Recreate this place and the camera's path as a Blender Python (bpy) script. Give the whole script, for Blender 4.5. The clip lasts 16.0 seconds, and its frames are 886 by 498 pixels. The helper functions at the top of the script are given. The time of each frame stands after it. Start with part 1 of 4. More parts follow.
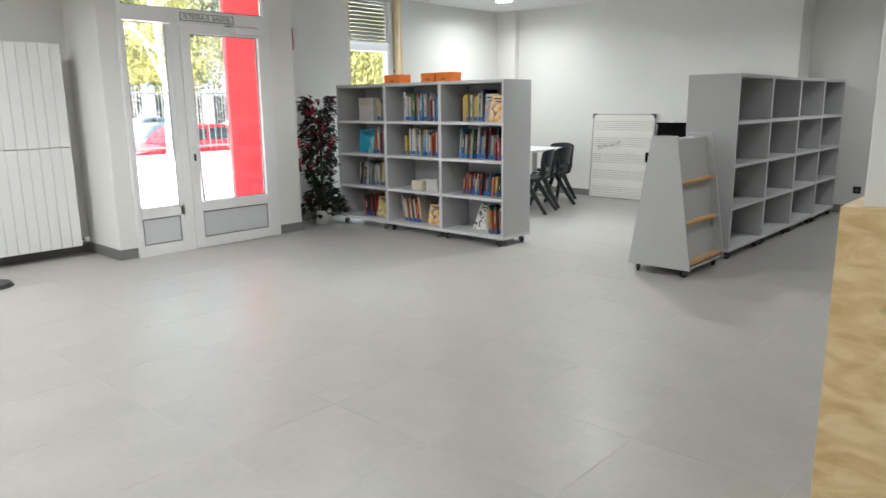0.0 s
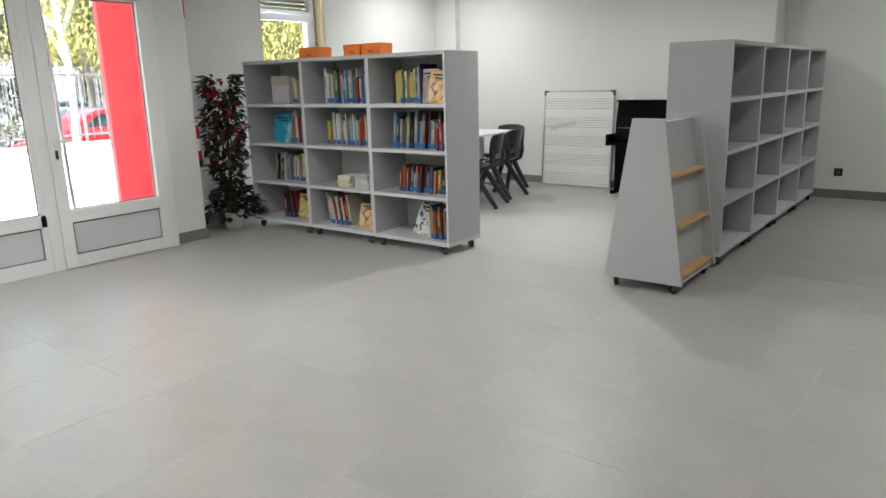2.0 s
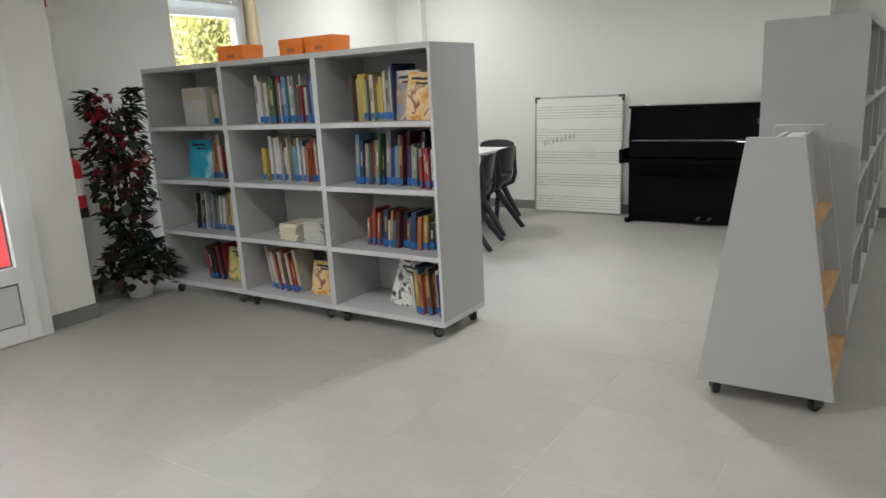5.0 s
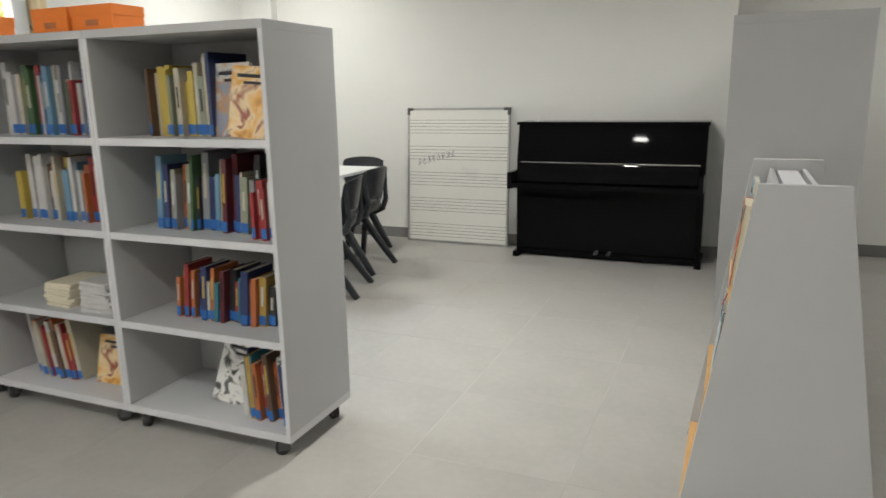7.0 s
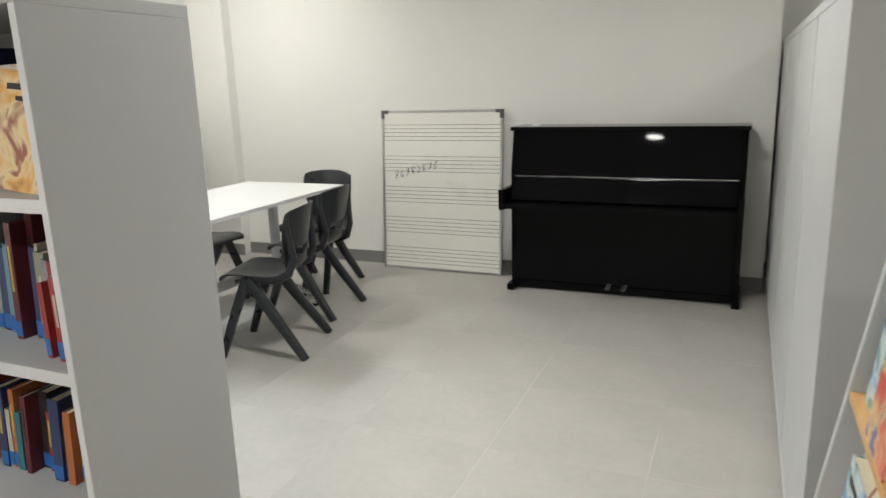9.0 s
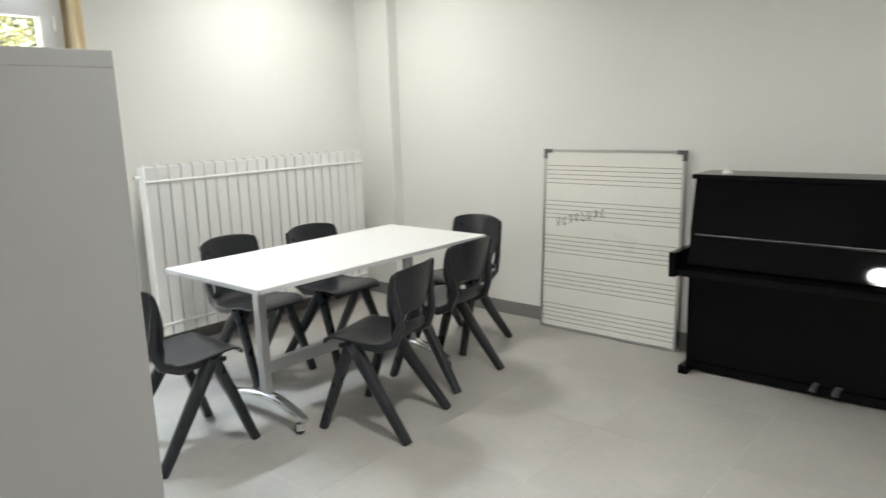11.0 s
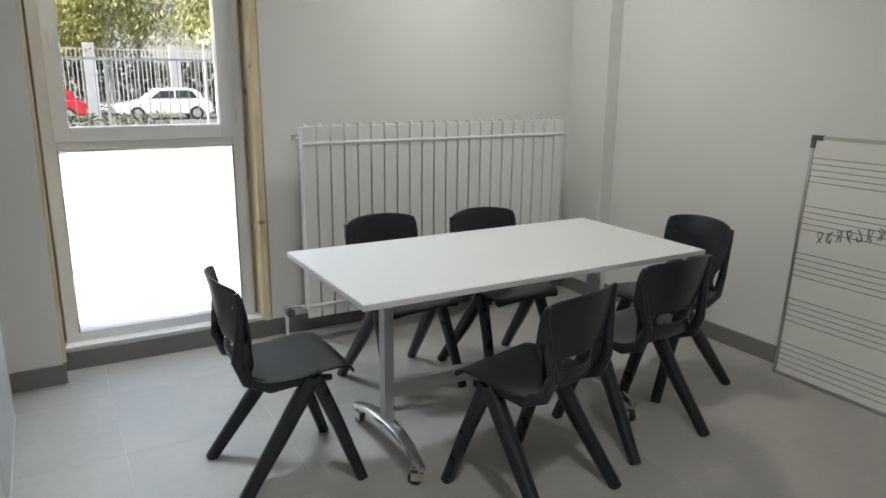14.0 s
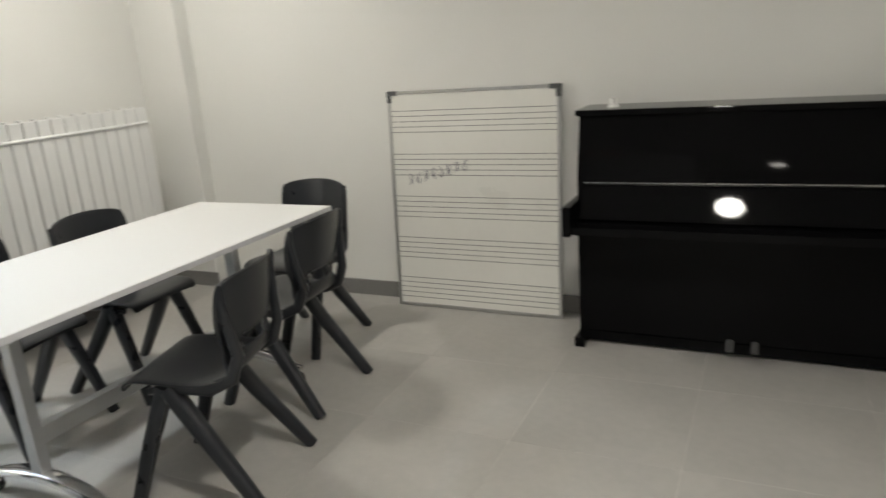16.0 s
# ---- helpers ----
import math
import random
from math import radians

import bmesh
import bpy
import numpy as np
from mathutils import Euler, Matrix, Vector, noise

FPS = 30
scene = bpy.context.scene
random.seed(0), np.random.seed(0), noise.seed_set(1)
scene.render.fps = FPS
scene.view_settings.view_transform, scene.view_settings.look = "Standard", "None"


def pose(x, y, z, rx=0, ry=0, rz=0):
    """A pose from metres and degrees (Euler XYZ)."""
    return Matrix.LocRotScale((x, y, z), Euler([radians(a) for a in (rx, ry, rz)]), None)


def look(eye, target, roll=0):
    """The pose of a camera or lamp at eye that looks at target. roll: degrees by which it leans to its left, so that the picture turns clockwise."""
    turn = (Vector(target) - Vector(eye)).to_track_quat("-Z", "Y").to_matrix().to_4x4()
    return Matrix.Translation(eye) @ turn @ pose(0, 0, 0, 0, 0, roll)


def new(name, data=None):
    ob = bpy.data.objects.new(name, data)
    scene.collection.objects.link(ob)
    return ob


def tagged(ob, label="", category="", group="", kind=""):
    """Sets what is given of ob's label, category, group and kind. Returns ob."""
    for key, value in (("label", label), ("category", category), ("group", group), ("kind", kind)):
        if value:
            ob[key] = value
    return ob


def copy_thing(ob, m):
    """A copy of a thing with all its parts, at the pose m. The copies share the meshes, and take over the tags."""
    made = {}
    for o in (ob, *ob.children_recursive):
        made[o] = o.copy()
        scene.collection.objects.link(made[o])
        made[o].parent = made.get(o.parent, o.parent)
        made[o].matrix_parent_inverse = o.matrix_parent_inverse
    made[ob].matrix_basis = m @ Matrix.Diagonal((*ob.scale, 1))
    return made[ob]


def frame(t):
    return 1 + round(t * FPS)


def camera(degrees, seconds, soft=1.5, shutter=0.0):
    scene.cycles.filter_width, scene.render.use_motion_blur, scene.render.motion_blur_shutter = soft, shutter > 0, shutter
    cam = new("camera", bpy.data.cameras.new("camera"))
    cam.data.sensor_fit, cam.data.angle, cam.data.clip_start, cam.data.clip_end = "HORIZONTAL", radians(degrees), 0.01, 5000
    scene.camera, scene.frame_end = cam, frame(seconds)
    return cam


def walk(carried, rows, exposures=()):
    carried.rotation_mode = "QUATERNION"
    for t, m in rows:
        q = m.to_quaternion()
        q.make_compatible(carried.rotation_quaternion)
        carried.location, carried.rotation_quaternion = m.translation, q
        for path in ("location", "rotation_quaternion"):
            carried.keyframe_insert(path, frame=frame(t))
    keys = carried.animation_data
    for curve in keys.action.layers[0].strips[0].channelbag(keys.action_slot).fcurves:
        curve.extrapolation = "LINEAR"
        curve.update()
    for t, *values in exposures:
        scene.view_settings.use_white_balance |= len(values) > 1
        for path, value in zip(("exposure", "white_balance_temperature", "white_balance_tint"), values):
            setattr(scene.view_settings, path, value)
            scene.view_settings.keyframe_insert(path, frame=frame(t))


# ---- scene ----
cam = camera(64.7, 16.0, shutter=0.4)
PATH = [
    (0, (0.23, 0.775, 1.365), (-1.091, 2.221, 0.959), -0.7),
    (0.5, (0.034, 0.983, 1.371), (-1.242, 2.461, 0.937), -0.7),
    (1, (-0.127, 1.258, 1.362), (-1.408, 2.729, 0.919), -0.9),
    (1.5, (-0.313, 1.506, 1.361), (-1.588, 2.99, 0.946), -0.7),
    (2, (-0.526, 1.732, 1.364), (-1.716, 3.269, 0.896), -1.5),
    (2.5, (-0.67, 1.958, 1.355), (-1.925, 3.449, 0.906), -1.6),
    (3, (-0.817, 2.185, 1.356), (-2.113, 3.633, 0.884), -0.4),
    (3.5, (-1.035, 2.378, 1.357), (-2.253, 3.899, 0.906), -1.3),
    (3.7, (-1.135, 2.459, 1.357), (-2.334, 3.997, 0.913), -1.9),
    (6, (-2.071, 3.506, 1.352), (-3.04, 5.198, 0.905), -2.3),
    (6.5, (-2.181, 3.759, 1.357), (-3.056, 5.505, 0.923), -1.7),
    (7, (-2.342, 4.061, 1.342), (-3.097, 5.86, 0.903), -1.0),
    (7.5, (-2.467, 4.35, 1.361), (-3.132, 6.183, 0.917), -1.8),
    (8, (-2.542, 4.668, 1.34), (-3.193, 6.508, 0.9), -2.3),
    (8.2, (-2.548, 4.777, 1.354), (-3.186, 6.62, 0.912), -1.9),
    (10.3, (-2.59, 5.622, 1.435), (-3.735, 7.202, 0.996), -2.2),
    (10.5, (-2.588, 5.728, 1.464), (-3.765, 7.295, 1.067), -2.1),
    (11, (-2.543, 5.892, 1.46), (-3.835, 7.37, 1.078), -1.9),
    (11.5, (-2.59, 6.014, 1.443), (-4.089, 7.28, 1.057), -0.5),
    (12, (-2.769, 6.185, 1.481), (-4.302, 7.417, 1.112), -1.6),
    (12.5, (-2.852, 6.352, 1.5), (-4.461, 7.479, 1.123), -2.2),
    (13, (-2.916, 6.547, 1.485), (-4.594, 7.547, 1.056), -1.3),
    (13.5, (-3.003, 6.629, 1.468), (-4.659, 7.599, 0.902), -0.0),
    (14, (-3.056, 6.684, 1.457), (-4.74, 7.65, 0.978), 0.5),
    (14.5, (-3.142, 6.692, 1.449), (-4.688, 7.867, 0.973), 0.0),
    (15, (-3.228, 6.676, 1.41), (-4.583, 8.08, 0.968), -0.9),
    (15.5, (-3.216, 6.571, 1.393), (-4.344, 8.15, 0.908), -1.7),
    (16, (-3.194, 6.49, 1.393), (-4.033, 8.222, 0.849), -4.3),
]
EXPOSURES = [(0.0, 2.93, 6200, 10), (0.6, 2.78, 6250, 10), (2.0, 2.78, 6250, 10), (3.7, 2.68, 6250, 9), (7.0, 2.80, 6600, 10), (8.2, 2.87, 6700, 10), (10.5, 2.85, 6600, 10), (11.5, 2.85, 6550, 10), (12.5, 2.5, 6400, 10), (13.5, 2.0, 6450, 10), (14.5, 1.97, 6550, 10), (15.2, 2.3, 6650, 10), (16.0, 2.52, 6900, 11)]
walk(cam, [(t, look(eye, target, roll)) for t, eye, target, roll in PATH], EXPOSURES)

# ---- world, sun, lamps ----
CEIL = 2.75
world = bpy.data.worlds.new("world")
scene.world = world
world.use_nodes = True
wn = world.node_tree.nodes
sky = wn.new("ShaderNodeTexSky")
sky.sky_type, sky.sun_disc = "NISHITA", False
sky.air_density, sky.dust_density = 1.6, 6.0
sky.sun_elevation, sky.sun_rotation = radians(50), radians(174)
world.node_tree.links.new(sky.outputs[0], wn["Background"].inputs[0])
wn["Background"].inputs[1].default_value = 0.15
sun = new("sun", bpy.data.lights.new("sun", "SUN"))
sun.data.energy, sun.data.angle, sun.data.color = 3.4, radians(0.6), (1.0, 0.95, 0.88)
sun.matrix_world = look((3, -30, 36), (0, 0, 0))

# added cool area lamp inside the window head, standing in for sky light
fill_lamp = new("sky_fill", bpy.data.lights.new("sky_fill", "AREA"))
fill_lamp.data.shape, fill_lamp.data.size, fill_lamp.data.size_y, fill_lamp.data.energy, fill_lamp.data.color = "RECTANGLE", 0.85, 0.06, 3.0, (0.78, 0.90, 1.0)
fill_lamp.data.spread = radians(85)
fill_lamp.matrix_world = look((-6.87, 7.15, 2.69), (-5.75, 7.05, 0.6))

# x, y, watts; the last three are unseen, added to light the south end
LAMPS = [(-5.95, 8.85, 3.1), (-3.48, 7.35, 5.2), (-3.73, 4.05, 4.6), (-0.75, 5.4, 1.7), (-0.75, 8.8, 2.4), (-5.6, 1.2, 7.0), (-3.1, 0.5, 5.5), (-0.3, 0.3, 5.5)]

# ---- materials ----


def mat(name, base, rough=0.5, metal=0.0, var=0.06, scale=3.0, fine=60.0, bump=0.02, island=0.0, obj=0.0, spec=0.5, coat=0.0, stretch=(1, 1, 1)):
    m = bpy.data.materials.new(name)
    m.use_nodes = True
    nt = m.node_tree
    n, lk = nt.nodes, nt.links.new
    b = n["Principled BSDF"]
    b.inputs["Roughness"].default_value, b.inputs["Metallic"].default_value = rough, metal
    b.inputs["Specular IOR Level"].default_value, b.inputs["Coat Weight"].default_value = spec, coat
    tc = n.new("ShaderNodeTexCoord")
    mp = n.new("ShaderNodeMapping")
    mp.inputs["Scale"].default_value = stretch
    lk(tc.outputs["Object"], mp.inputs[0])
    big, small = n.new("ShaderNodeTexNoise"), n.new("ShaderNodeTexNoise")
    big.inputs["Scale"].default_value, small.inputs["Scale"].default_value = scale, fine
    big.inputs["Detail"].default_value, small.inputs["Detail"].default_value = 5, 3
    lk(mp.outputs[0], big.inputs[0]), lk(mp.outputs[0], small.inputs[0])
    add = n.new("ShaderNodeMath")
    add.operation = "MULTIPLY_ADD"
    lk(small.outputs[0], add.inputs[0])
    add.inputs[1].default_value = 0.4
    lk(big.outputs[0], add.inputs[2])
    last = add.outputs[0]
    if obj or island:
        src = n.new("ShaderNodeObjectInfo").outputs["Random"] if obj else n.new("ShaderNodeNewGeometry").outputs["Random Per Island"]
        more = n.new("ShaderNodeMath")
        more.operation = "MULTIPLY_ADD"
        lk(src, more.inputs[0])
        more.inputs[1].default_value = (obj or island) / max(var, 0.01)
        lk(last, more.inputs[2])
        off = n.new("ShaderNodeMath")
        off.operation = "SUBTRACT"
        lk(more.outputs[0], off.inputs[0])
        off.inputs[1].default_value = 0.5 * (obj or island) / max(var, 0.01)
        last = off.outputs[0]
    span = n.new("ShaderNodeMapRange")
    span.clamp = False
    lk(last, span.inputs[0])
    span.inputs[1].default_value, span.inputs[2].default_value = 0.4, 1.0
    span.inputs[3].default_value, span.inputs[4].default_value = 1 - var, 1 + var
    mix = n.new("ShaderNodeVectorMath")
    mix.operation = "SCALE"
    mix.inputs[0].default_value = base
    lk(span.outputs[0], mix.inputs["Scale"])
    lk(mix.outputs[0], b.inputs["Base Color"])
    rr = n.new("ShaderNodeMapRange")
    lk(big.outputs[0], rr.inputs[0])
    rr.inputs[1].default_value, rr.inputs[2].default_value = 0.3, 0.7
    rr.inputs[3].default_value, rr.inputs[4].default_value = max(0.0, rough * 0.88), min(1.0, rough * 1.12)
    lk(rr.outputs[0], b.inputs["Roughness"])
    if bump:
        bp = n.new("ShaderNodeBump")
        bp.inputs["Strength"].default_value, bp.inputs["Distance"].default_value = bump, 0.01
        lk(small.outputs[0], bp.inputs["Height"])
        lk(bp.outputs[0], b.inputs["Normal"])
    return m


def wood(name, a, c, rough=0.45, rings=9.0, stretch=(1, 1, 0.12), knots=True, knot=0.17):
    m = mat(name, a, rough, var=0.05)
    n, lk = m.node_tree.nodes, m.node_tree.links.new
    b = n["Principled BSDF"]
    tc, mp, ns, rp = n.new("ShaderNodeTexCoord"), n.new("ShaderNodeMapping"), n.new("ShaderNodeTexNoise"), n.new("ShaderNodeValToRGB")
    mp.inputs["Scale"].default_value = stretch
    ns.inputs["Scale"].default_value, ns.inputs["Detail"].default_value, ns.inputs["Distortion"].default_value = rings, 6, 1.2
    lk(tc.outputs["Object"], mp.inputs[0]), lk(mp.outputs[0], ns.inputs[0]), lk(ns.outputs[0], rp.inputs[0])
    rp.color_ramp.elements[0].position, rp.color_ramp.elements[1].position = 0.35, 0.62
    rp.color_ramp.elements[0].color, rp.color_ramp.elements[1].color = (*c, 1), (*a, 1)
    last = rp.outputs[0]
    if knots:
        vo, kr, mx, nz = n.new("ShaderNodeTexVoronoi"), n.new("ShaderNodeValToRGB"), n.new("ShaderNodeMix"), n.new("ShaderNodeTexNoise")
        vo.inputs["Scale"].default_value = 3.2
        mk = n.new("ShaderNodeMapping")
        mk.inputs["Scale"].default_value = (1, 1, 1.6)
        nz.inputs["Scale"].default_value = 9
        wa = n.new("ShaderNodeVectorMath")
        wa.operation = "MULTIPLY_ADD"
        wa.inputs[1].default_value = (0.16, 0.16, 0.16)
        lk(tc.outputs["Object"], nz.inputs[0]), lk(nz.outputs["Color"], wa.inputs[0]), lk(tc.outputs["Object"], wa.inputs[2])
        lk(wa.outputs[0], mk.inputs[0]), lk(mk.outputs[0], vo.inputs["Vector"]), lk(vo.outputs["Distance"], kr.inputs[0])
        kr.color_ramp.elements[0].position, kr.color_ramp.elements[1].position = knot - 0.10, knot
        kr.color_ramp.elements[0].color, kr.color_ramp.elements[1].color = (1, 1, 1, 1), (0, 0, 0, 1)
        mx.data_type = "RGBA"
        lk(kr.outputs[0], mx.inputs[0]), lk(last, mx.inputs[6])
        mx.inputs[7].default_value = (c[0] * 0.45, c[1] * 0.4, c[2] * 0.35, 1)
        last = mx.outputs[2]
    lk(last, b.inputs["Base Color"])
    return m


def emit(name, colour, strength):
    m = bpy.data.materials.new(name)
    m.use_nodes = True
    b = m.node_tree.nodes["Principled BSDF"]
    b.inputs["Base Color"].default_value = (*colour, 1)
    b.inputs["Emission Color"].default_value = (*colour, 1)
    b.inputs["Emission Strength"].default_value = strength
    return m


def pane_glass(name):
    m = bpy.data.materials.new(name)
    m.use_nodes = True
    b = m.node_tree.nodes["Principled BSDF"]
    b.inputs["Transmission Weight"].default_value, b.inputs["Roughness"].default_value, b.inputs["IOR"].default_value = 1, 0.0, 1.45
    b.inputs["Base Color"].default_value = (0.97, 0.985, 0.98, 1)
    return m


M_WALL = mat("wall paint", (0.78, 0.775, 0.745), 0.85, var=0.025, scale=1.3, fine=140, bump=0.06)
M_CEIL = mat("ceiling paint", (0.82, 0.82, 0.8), 0.9, var=0.02, scale=1.0, fine=120, bump=0.04)
M_TILE = mat("porcelain tile", (0.40, 0.385, 0.36), 0.39, var=0.11, scale=2.6, fine=26, bump=0.015, obj=0.010)
M_TILE_FAR = mat("porcelain tile beyond", (0.40, 0.385, 0.36), 0.39, var=0.11, scale=2.6, fine=26, bump=0.015, island=0.010)
M_GROUT = mat("pale grout", (0.50, 0.485, 0.455), 0.9, var=0.42, scale=1.6, fine=30)
M_SKIRT = mat("grey tile skirting", (0.20, 0.195, 0.19), 0.5, var=0.10, scale=4, fine=40)
M_LAM = mat("grey laminate", (0.47, 0.475, 0.48), 0.5, var=0.03, scale=5, fine=160, bump=0.02)
M_LAM_EDGE = mat("pale laminate edging", (0.60, 0.605, 0.62), 0.45, var=0.02, scale=5)
M_BEECH = wood("beech ledge", (0.66, 0.40, 0.17), (0.55, 0.31, 0.12), 0.4, 6, (3, 0.5, 3), False)
M_PLY = wood("knotty plywood", (0.80, 0.62, 0.36), (0.62, 0.42, 0.19), 0.5, 5, (1.2, 1.2, 3.0), True, 0.27)
M_REVEAL = wood("pale pine", (0.84, 0.72, 0.50), (0.70, 0.53, 0.30), 0.5, 7, (2.2, 2.2, 0.35), True)
M_CHAIR = mat("charcoal moulded plastic", (0.015, 0.017, 0.021), 0.30, spec=0.5, var=0.15, scale=8, fine=220, bump=0.05)
M_TABLE = mat("white laminate", (0.68, 0.675, 0.665), 0.38, var=0.02, scale=4, fine=180)
M_STEEL = mat("silver painted steel", (0.52, 0.53, 0.54), 0.36, 0.7, var=0.05, scale=10)
M_CHROME = mat("polished aluminium", (0.75, 0.75, 0.75), 0.16, 1.0, var=0.05, scale=10, bump=0)
M_RUBBER = mat("black rubber", (0.02, 0.02, 0.021), 0.6, var=0.2, scale=20)
M_PIANO = mat("black polyester lacquer", (0.004, 0.004, 0.0045), 0.035, var=0.1, scale=4, bump=0.0, spec=0.08)
M_BOARD = mat("whiteboard enamel", (0.80, 0.79, 0.74), 0.30, var=0.035, scale=2.5, fine=30, bump=0.0)
M_ALU = mat("brushed aluminium frame", (0.50, 0.50, 0.49), 0.35, 0.8, var=0.08, scale=12)
M_DGREY = mat("dark grey plastic", (0.09, 0.09, 0.09), 0.5)
M_INK = mat("board lines", (0.10, 0.095, 0.09), 0.6)
M_INK2 = mat("marker ink", (0.06, 0.055, 0.09), 0.6)
M_RAD = mat("white radiator enamel", (0.80, 0.80, 0.785), 0.35, var=0.02, scale=4)
M_PVC = mat("white window profile", (0.80, 0.80, 0.80), 0.35, var=0.02, scale=5, bump=0.01)
M_PANEL = mat("pale grey door panel", (0.62, 0.63, 0.65), 0.45, var=0.02, scale=5)
M_GASKET = mat("grey gasket", (0.12, 0.12, 0.12), 0.6)
M_SHUT = mat("grey shutter slats", (0.36, 0.38, 0.39), 0.5, var=0.05)
M_RED = mat("red coated cladding", (0.80, 0.045, 0.06), 0.45, var=0.04, scale=2)
M_REDSIGN = mat("red enamel", (0.6, 0.02, 0.02), 0.35)
M_WHITE = mat("white plastic", (0.8, 0.8, 0.78), 0.4, var=0.03)
M_BLACK = mat("black plastic", (0.015, 0.015, 0.016), 0.4)
M_ORANGE = mat("orange cardboard", (0.80, 0.20, 0.02), 0.6, var=0.05, scale=6)
M_LEAF = mat("dark green leaf", (0.016, 0.028, 0.014), 0.5, var=0.35, scale=9, island=0.02)
M_BRONZE = mat("bronze leaf", (0.06, 0.020, 0.020), 0.5, var=0.35, scale=9, island=0.02)
M_FLOWER = mat("crimson petals", (0.36, 0.020, 0.05), 0.6, var=0.3, scale=14, island=0.1)
M_PINK = mat("faded pink petals", (0.55, 0.25, 0.22), 0.6, var=0.2, scale=14)
M_STEM = mat("brown stem", (0.09, 0.055, 0.03), 0.8, var=0.2, scale=20)
M_PAVE = mat("pale concrete paving", (0.62, 0.61, 0.58), 0.85, var=0.06, scale=0.6, fine=15)
M_ROAD = mat("asphalt", (0.06, 0.06, 0.062), 0.85, var=0.15, scale=1.0, fine=60)
M_KERB = mat("granite kerb", (0.33, 0.32, 0.30), 0.8, var=0.12, scale=6)
M_BIRCH = mat("white birch bark", (0.50, 0.49, 0.46), 0.8, var=0.5, scale=6, fine=18, bump=0.1, stretch=(1, 1, 2.5))
M_RAIL = mat("weathered grey railing", (0.15, 0.155, 0.16), 0.5, 0.3)
M_FENCE = mat("white painted railing", (0.48, 0.49, 0.50), 0.5, 0.1)
M_BARK = mat("grey bark", (0.22, 0.20, 0.17), 0.9, var=0.3, scale=5, fine=30, bump=0.2)
M_FOLY = mat("yellow-green foliage", (0.19, 0.19, 0.05), 0.6, var=0.35, scale=1.2, fine=8, island=0.06)
M_FOLD = mat("olive foliage", (0.075, 0.09, 0.035), 0.6, var=0.4, scale=1.2, fine=8, island=0.03)
M_CARW = mat("white car paint", (0.75, 0.76, 0.77), 0.2, coat=0.6, bump=0)
M_CARR = mat("red car paint", (0.50, 0.02, 0.03), 0.2, coat=0.6, bump=0)
M_CARB = mat("blue-grey car paint", (0.16, 0.22, 0.27), 0.2, coat=0.6, bump=0)
M_CARG = mat("tinted car glass", (0.03, 0.045, 0.05), 0.08, bump=0)
M_FACADE = mat("pale facade render", (0.34, 0.34, 0.33), 0.85, var=0.06, scale=0.5)
M_GLASS = pane_glass("clear glass")
M_LAMP = emit("lamp diffuser", (1.0, 0.99, 0.95), 2.6)
M_PAPER = mat("cream paper edges", (0.70, 0.64, 0.50), 0.8, var=0.06, scale=9, stretch=(1, 1, 14))
M_BLUE = mat("blue spine label", (0.02, 0.13, 0.42), 0.5)
BOOKS = [mat("book cloth " + w, tuple(0.76 * (0.9 * v + 0.1 * sum(c) / 3) for v in c), 0.5, var=0.10, scale=18, fine=70) for w, c in (
    ("cream", (0.66, 0.60, 0.46)), ("white", (0.72, 0.71, 0.69)), ("red", (0.42, 0.03, 0.03)), ("maroon", (0.17, 0.02, 0.03)),
    ("navy", (0.03, 0.05, 0.17)), ("teal", (0.02, 0.20, 0.26)), ("green", (0.07, 0.16, 0.06)), ("ochre", (0.55, 0.34, 0.05)),
    ("yellow", (0.68, 0.50, 0.06)), ("orange", (0.60, 0.16, 0.03)), ("brown", (0.17, 0.09, 0.05)), ("black", (0.03, 0.03, 0.033)),
    ("grey", (0.32, 0.33, 0.35)), ("sky", (0.16, 0.36, 0.52)), ("sage", (0.33, 0.36, 0.25)))]
CREAM, WHITE, RED, MAROON, NAVY, TEAL, GREEN, OCHRE, YELLOW, ORANGE, BROWN, BLACK, GREY, SKYB, SAGE = range(15)


def cover(name, stops, scale=7.0, seed=0.0):
    """An illustrated cover: blotches of a few printed colours."""
    m = mat(name, (0.5, 0.5, 0.5), 0.3)
    n, lk = m.node_tree.nodes, m.node_tree.links.new
    tc, mp, ns, rp = n.new("ShaderNodeTexCoord"), n.new("ShaderNodeMapping"), n.new("ShaderNodeTexNoise"), n.new("ShaderNodeValToRGB")
    mp.inputs["Location"].default_value = (seed, seed * 2, seed)
    ns.inputs["Scale"].default_value, ns.inputs["Detail"].default_value, ns.inputs["Distortion"].default_value = scale, 3, 0.8
    lk(tc.outputs["Object"], mp.inputs[0]), lk(mp.outputs[0], ns.inputs[0]), lk(ns.outputs[0], rp.inputs[0])
    e = rp.color_ramp.elements
    e[0].position, e[0].color = 0.36, (*stops[0], 1)
    e[1].position, e[1].color = 0.62, (*stops[-1], 1)
    for i, c in enumerate(stops[1:-1]):
        e.new(0.40 + 0.2 * (i + 0.5) / (len(stops) - 2)).color = (*c, 1)
    lk(rp.outputs[0], n["Principled BSDF"].inputs["Base Color"])
    return m


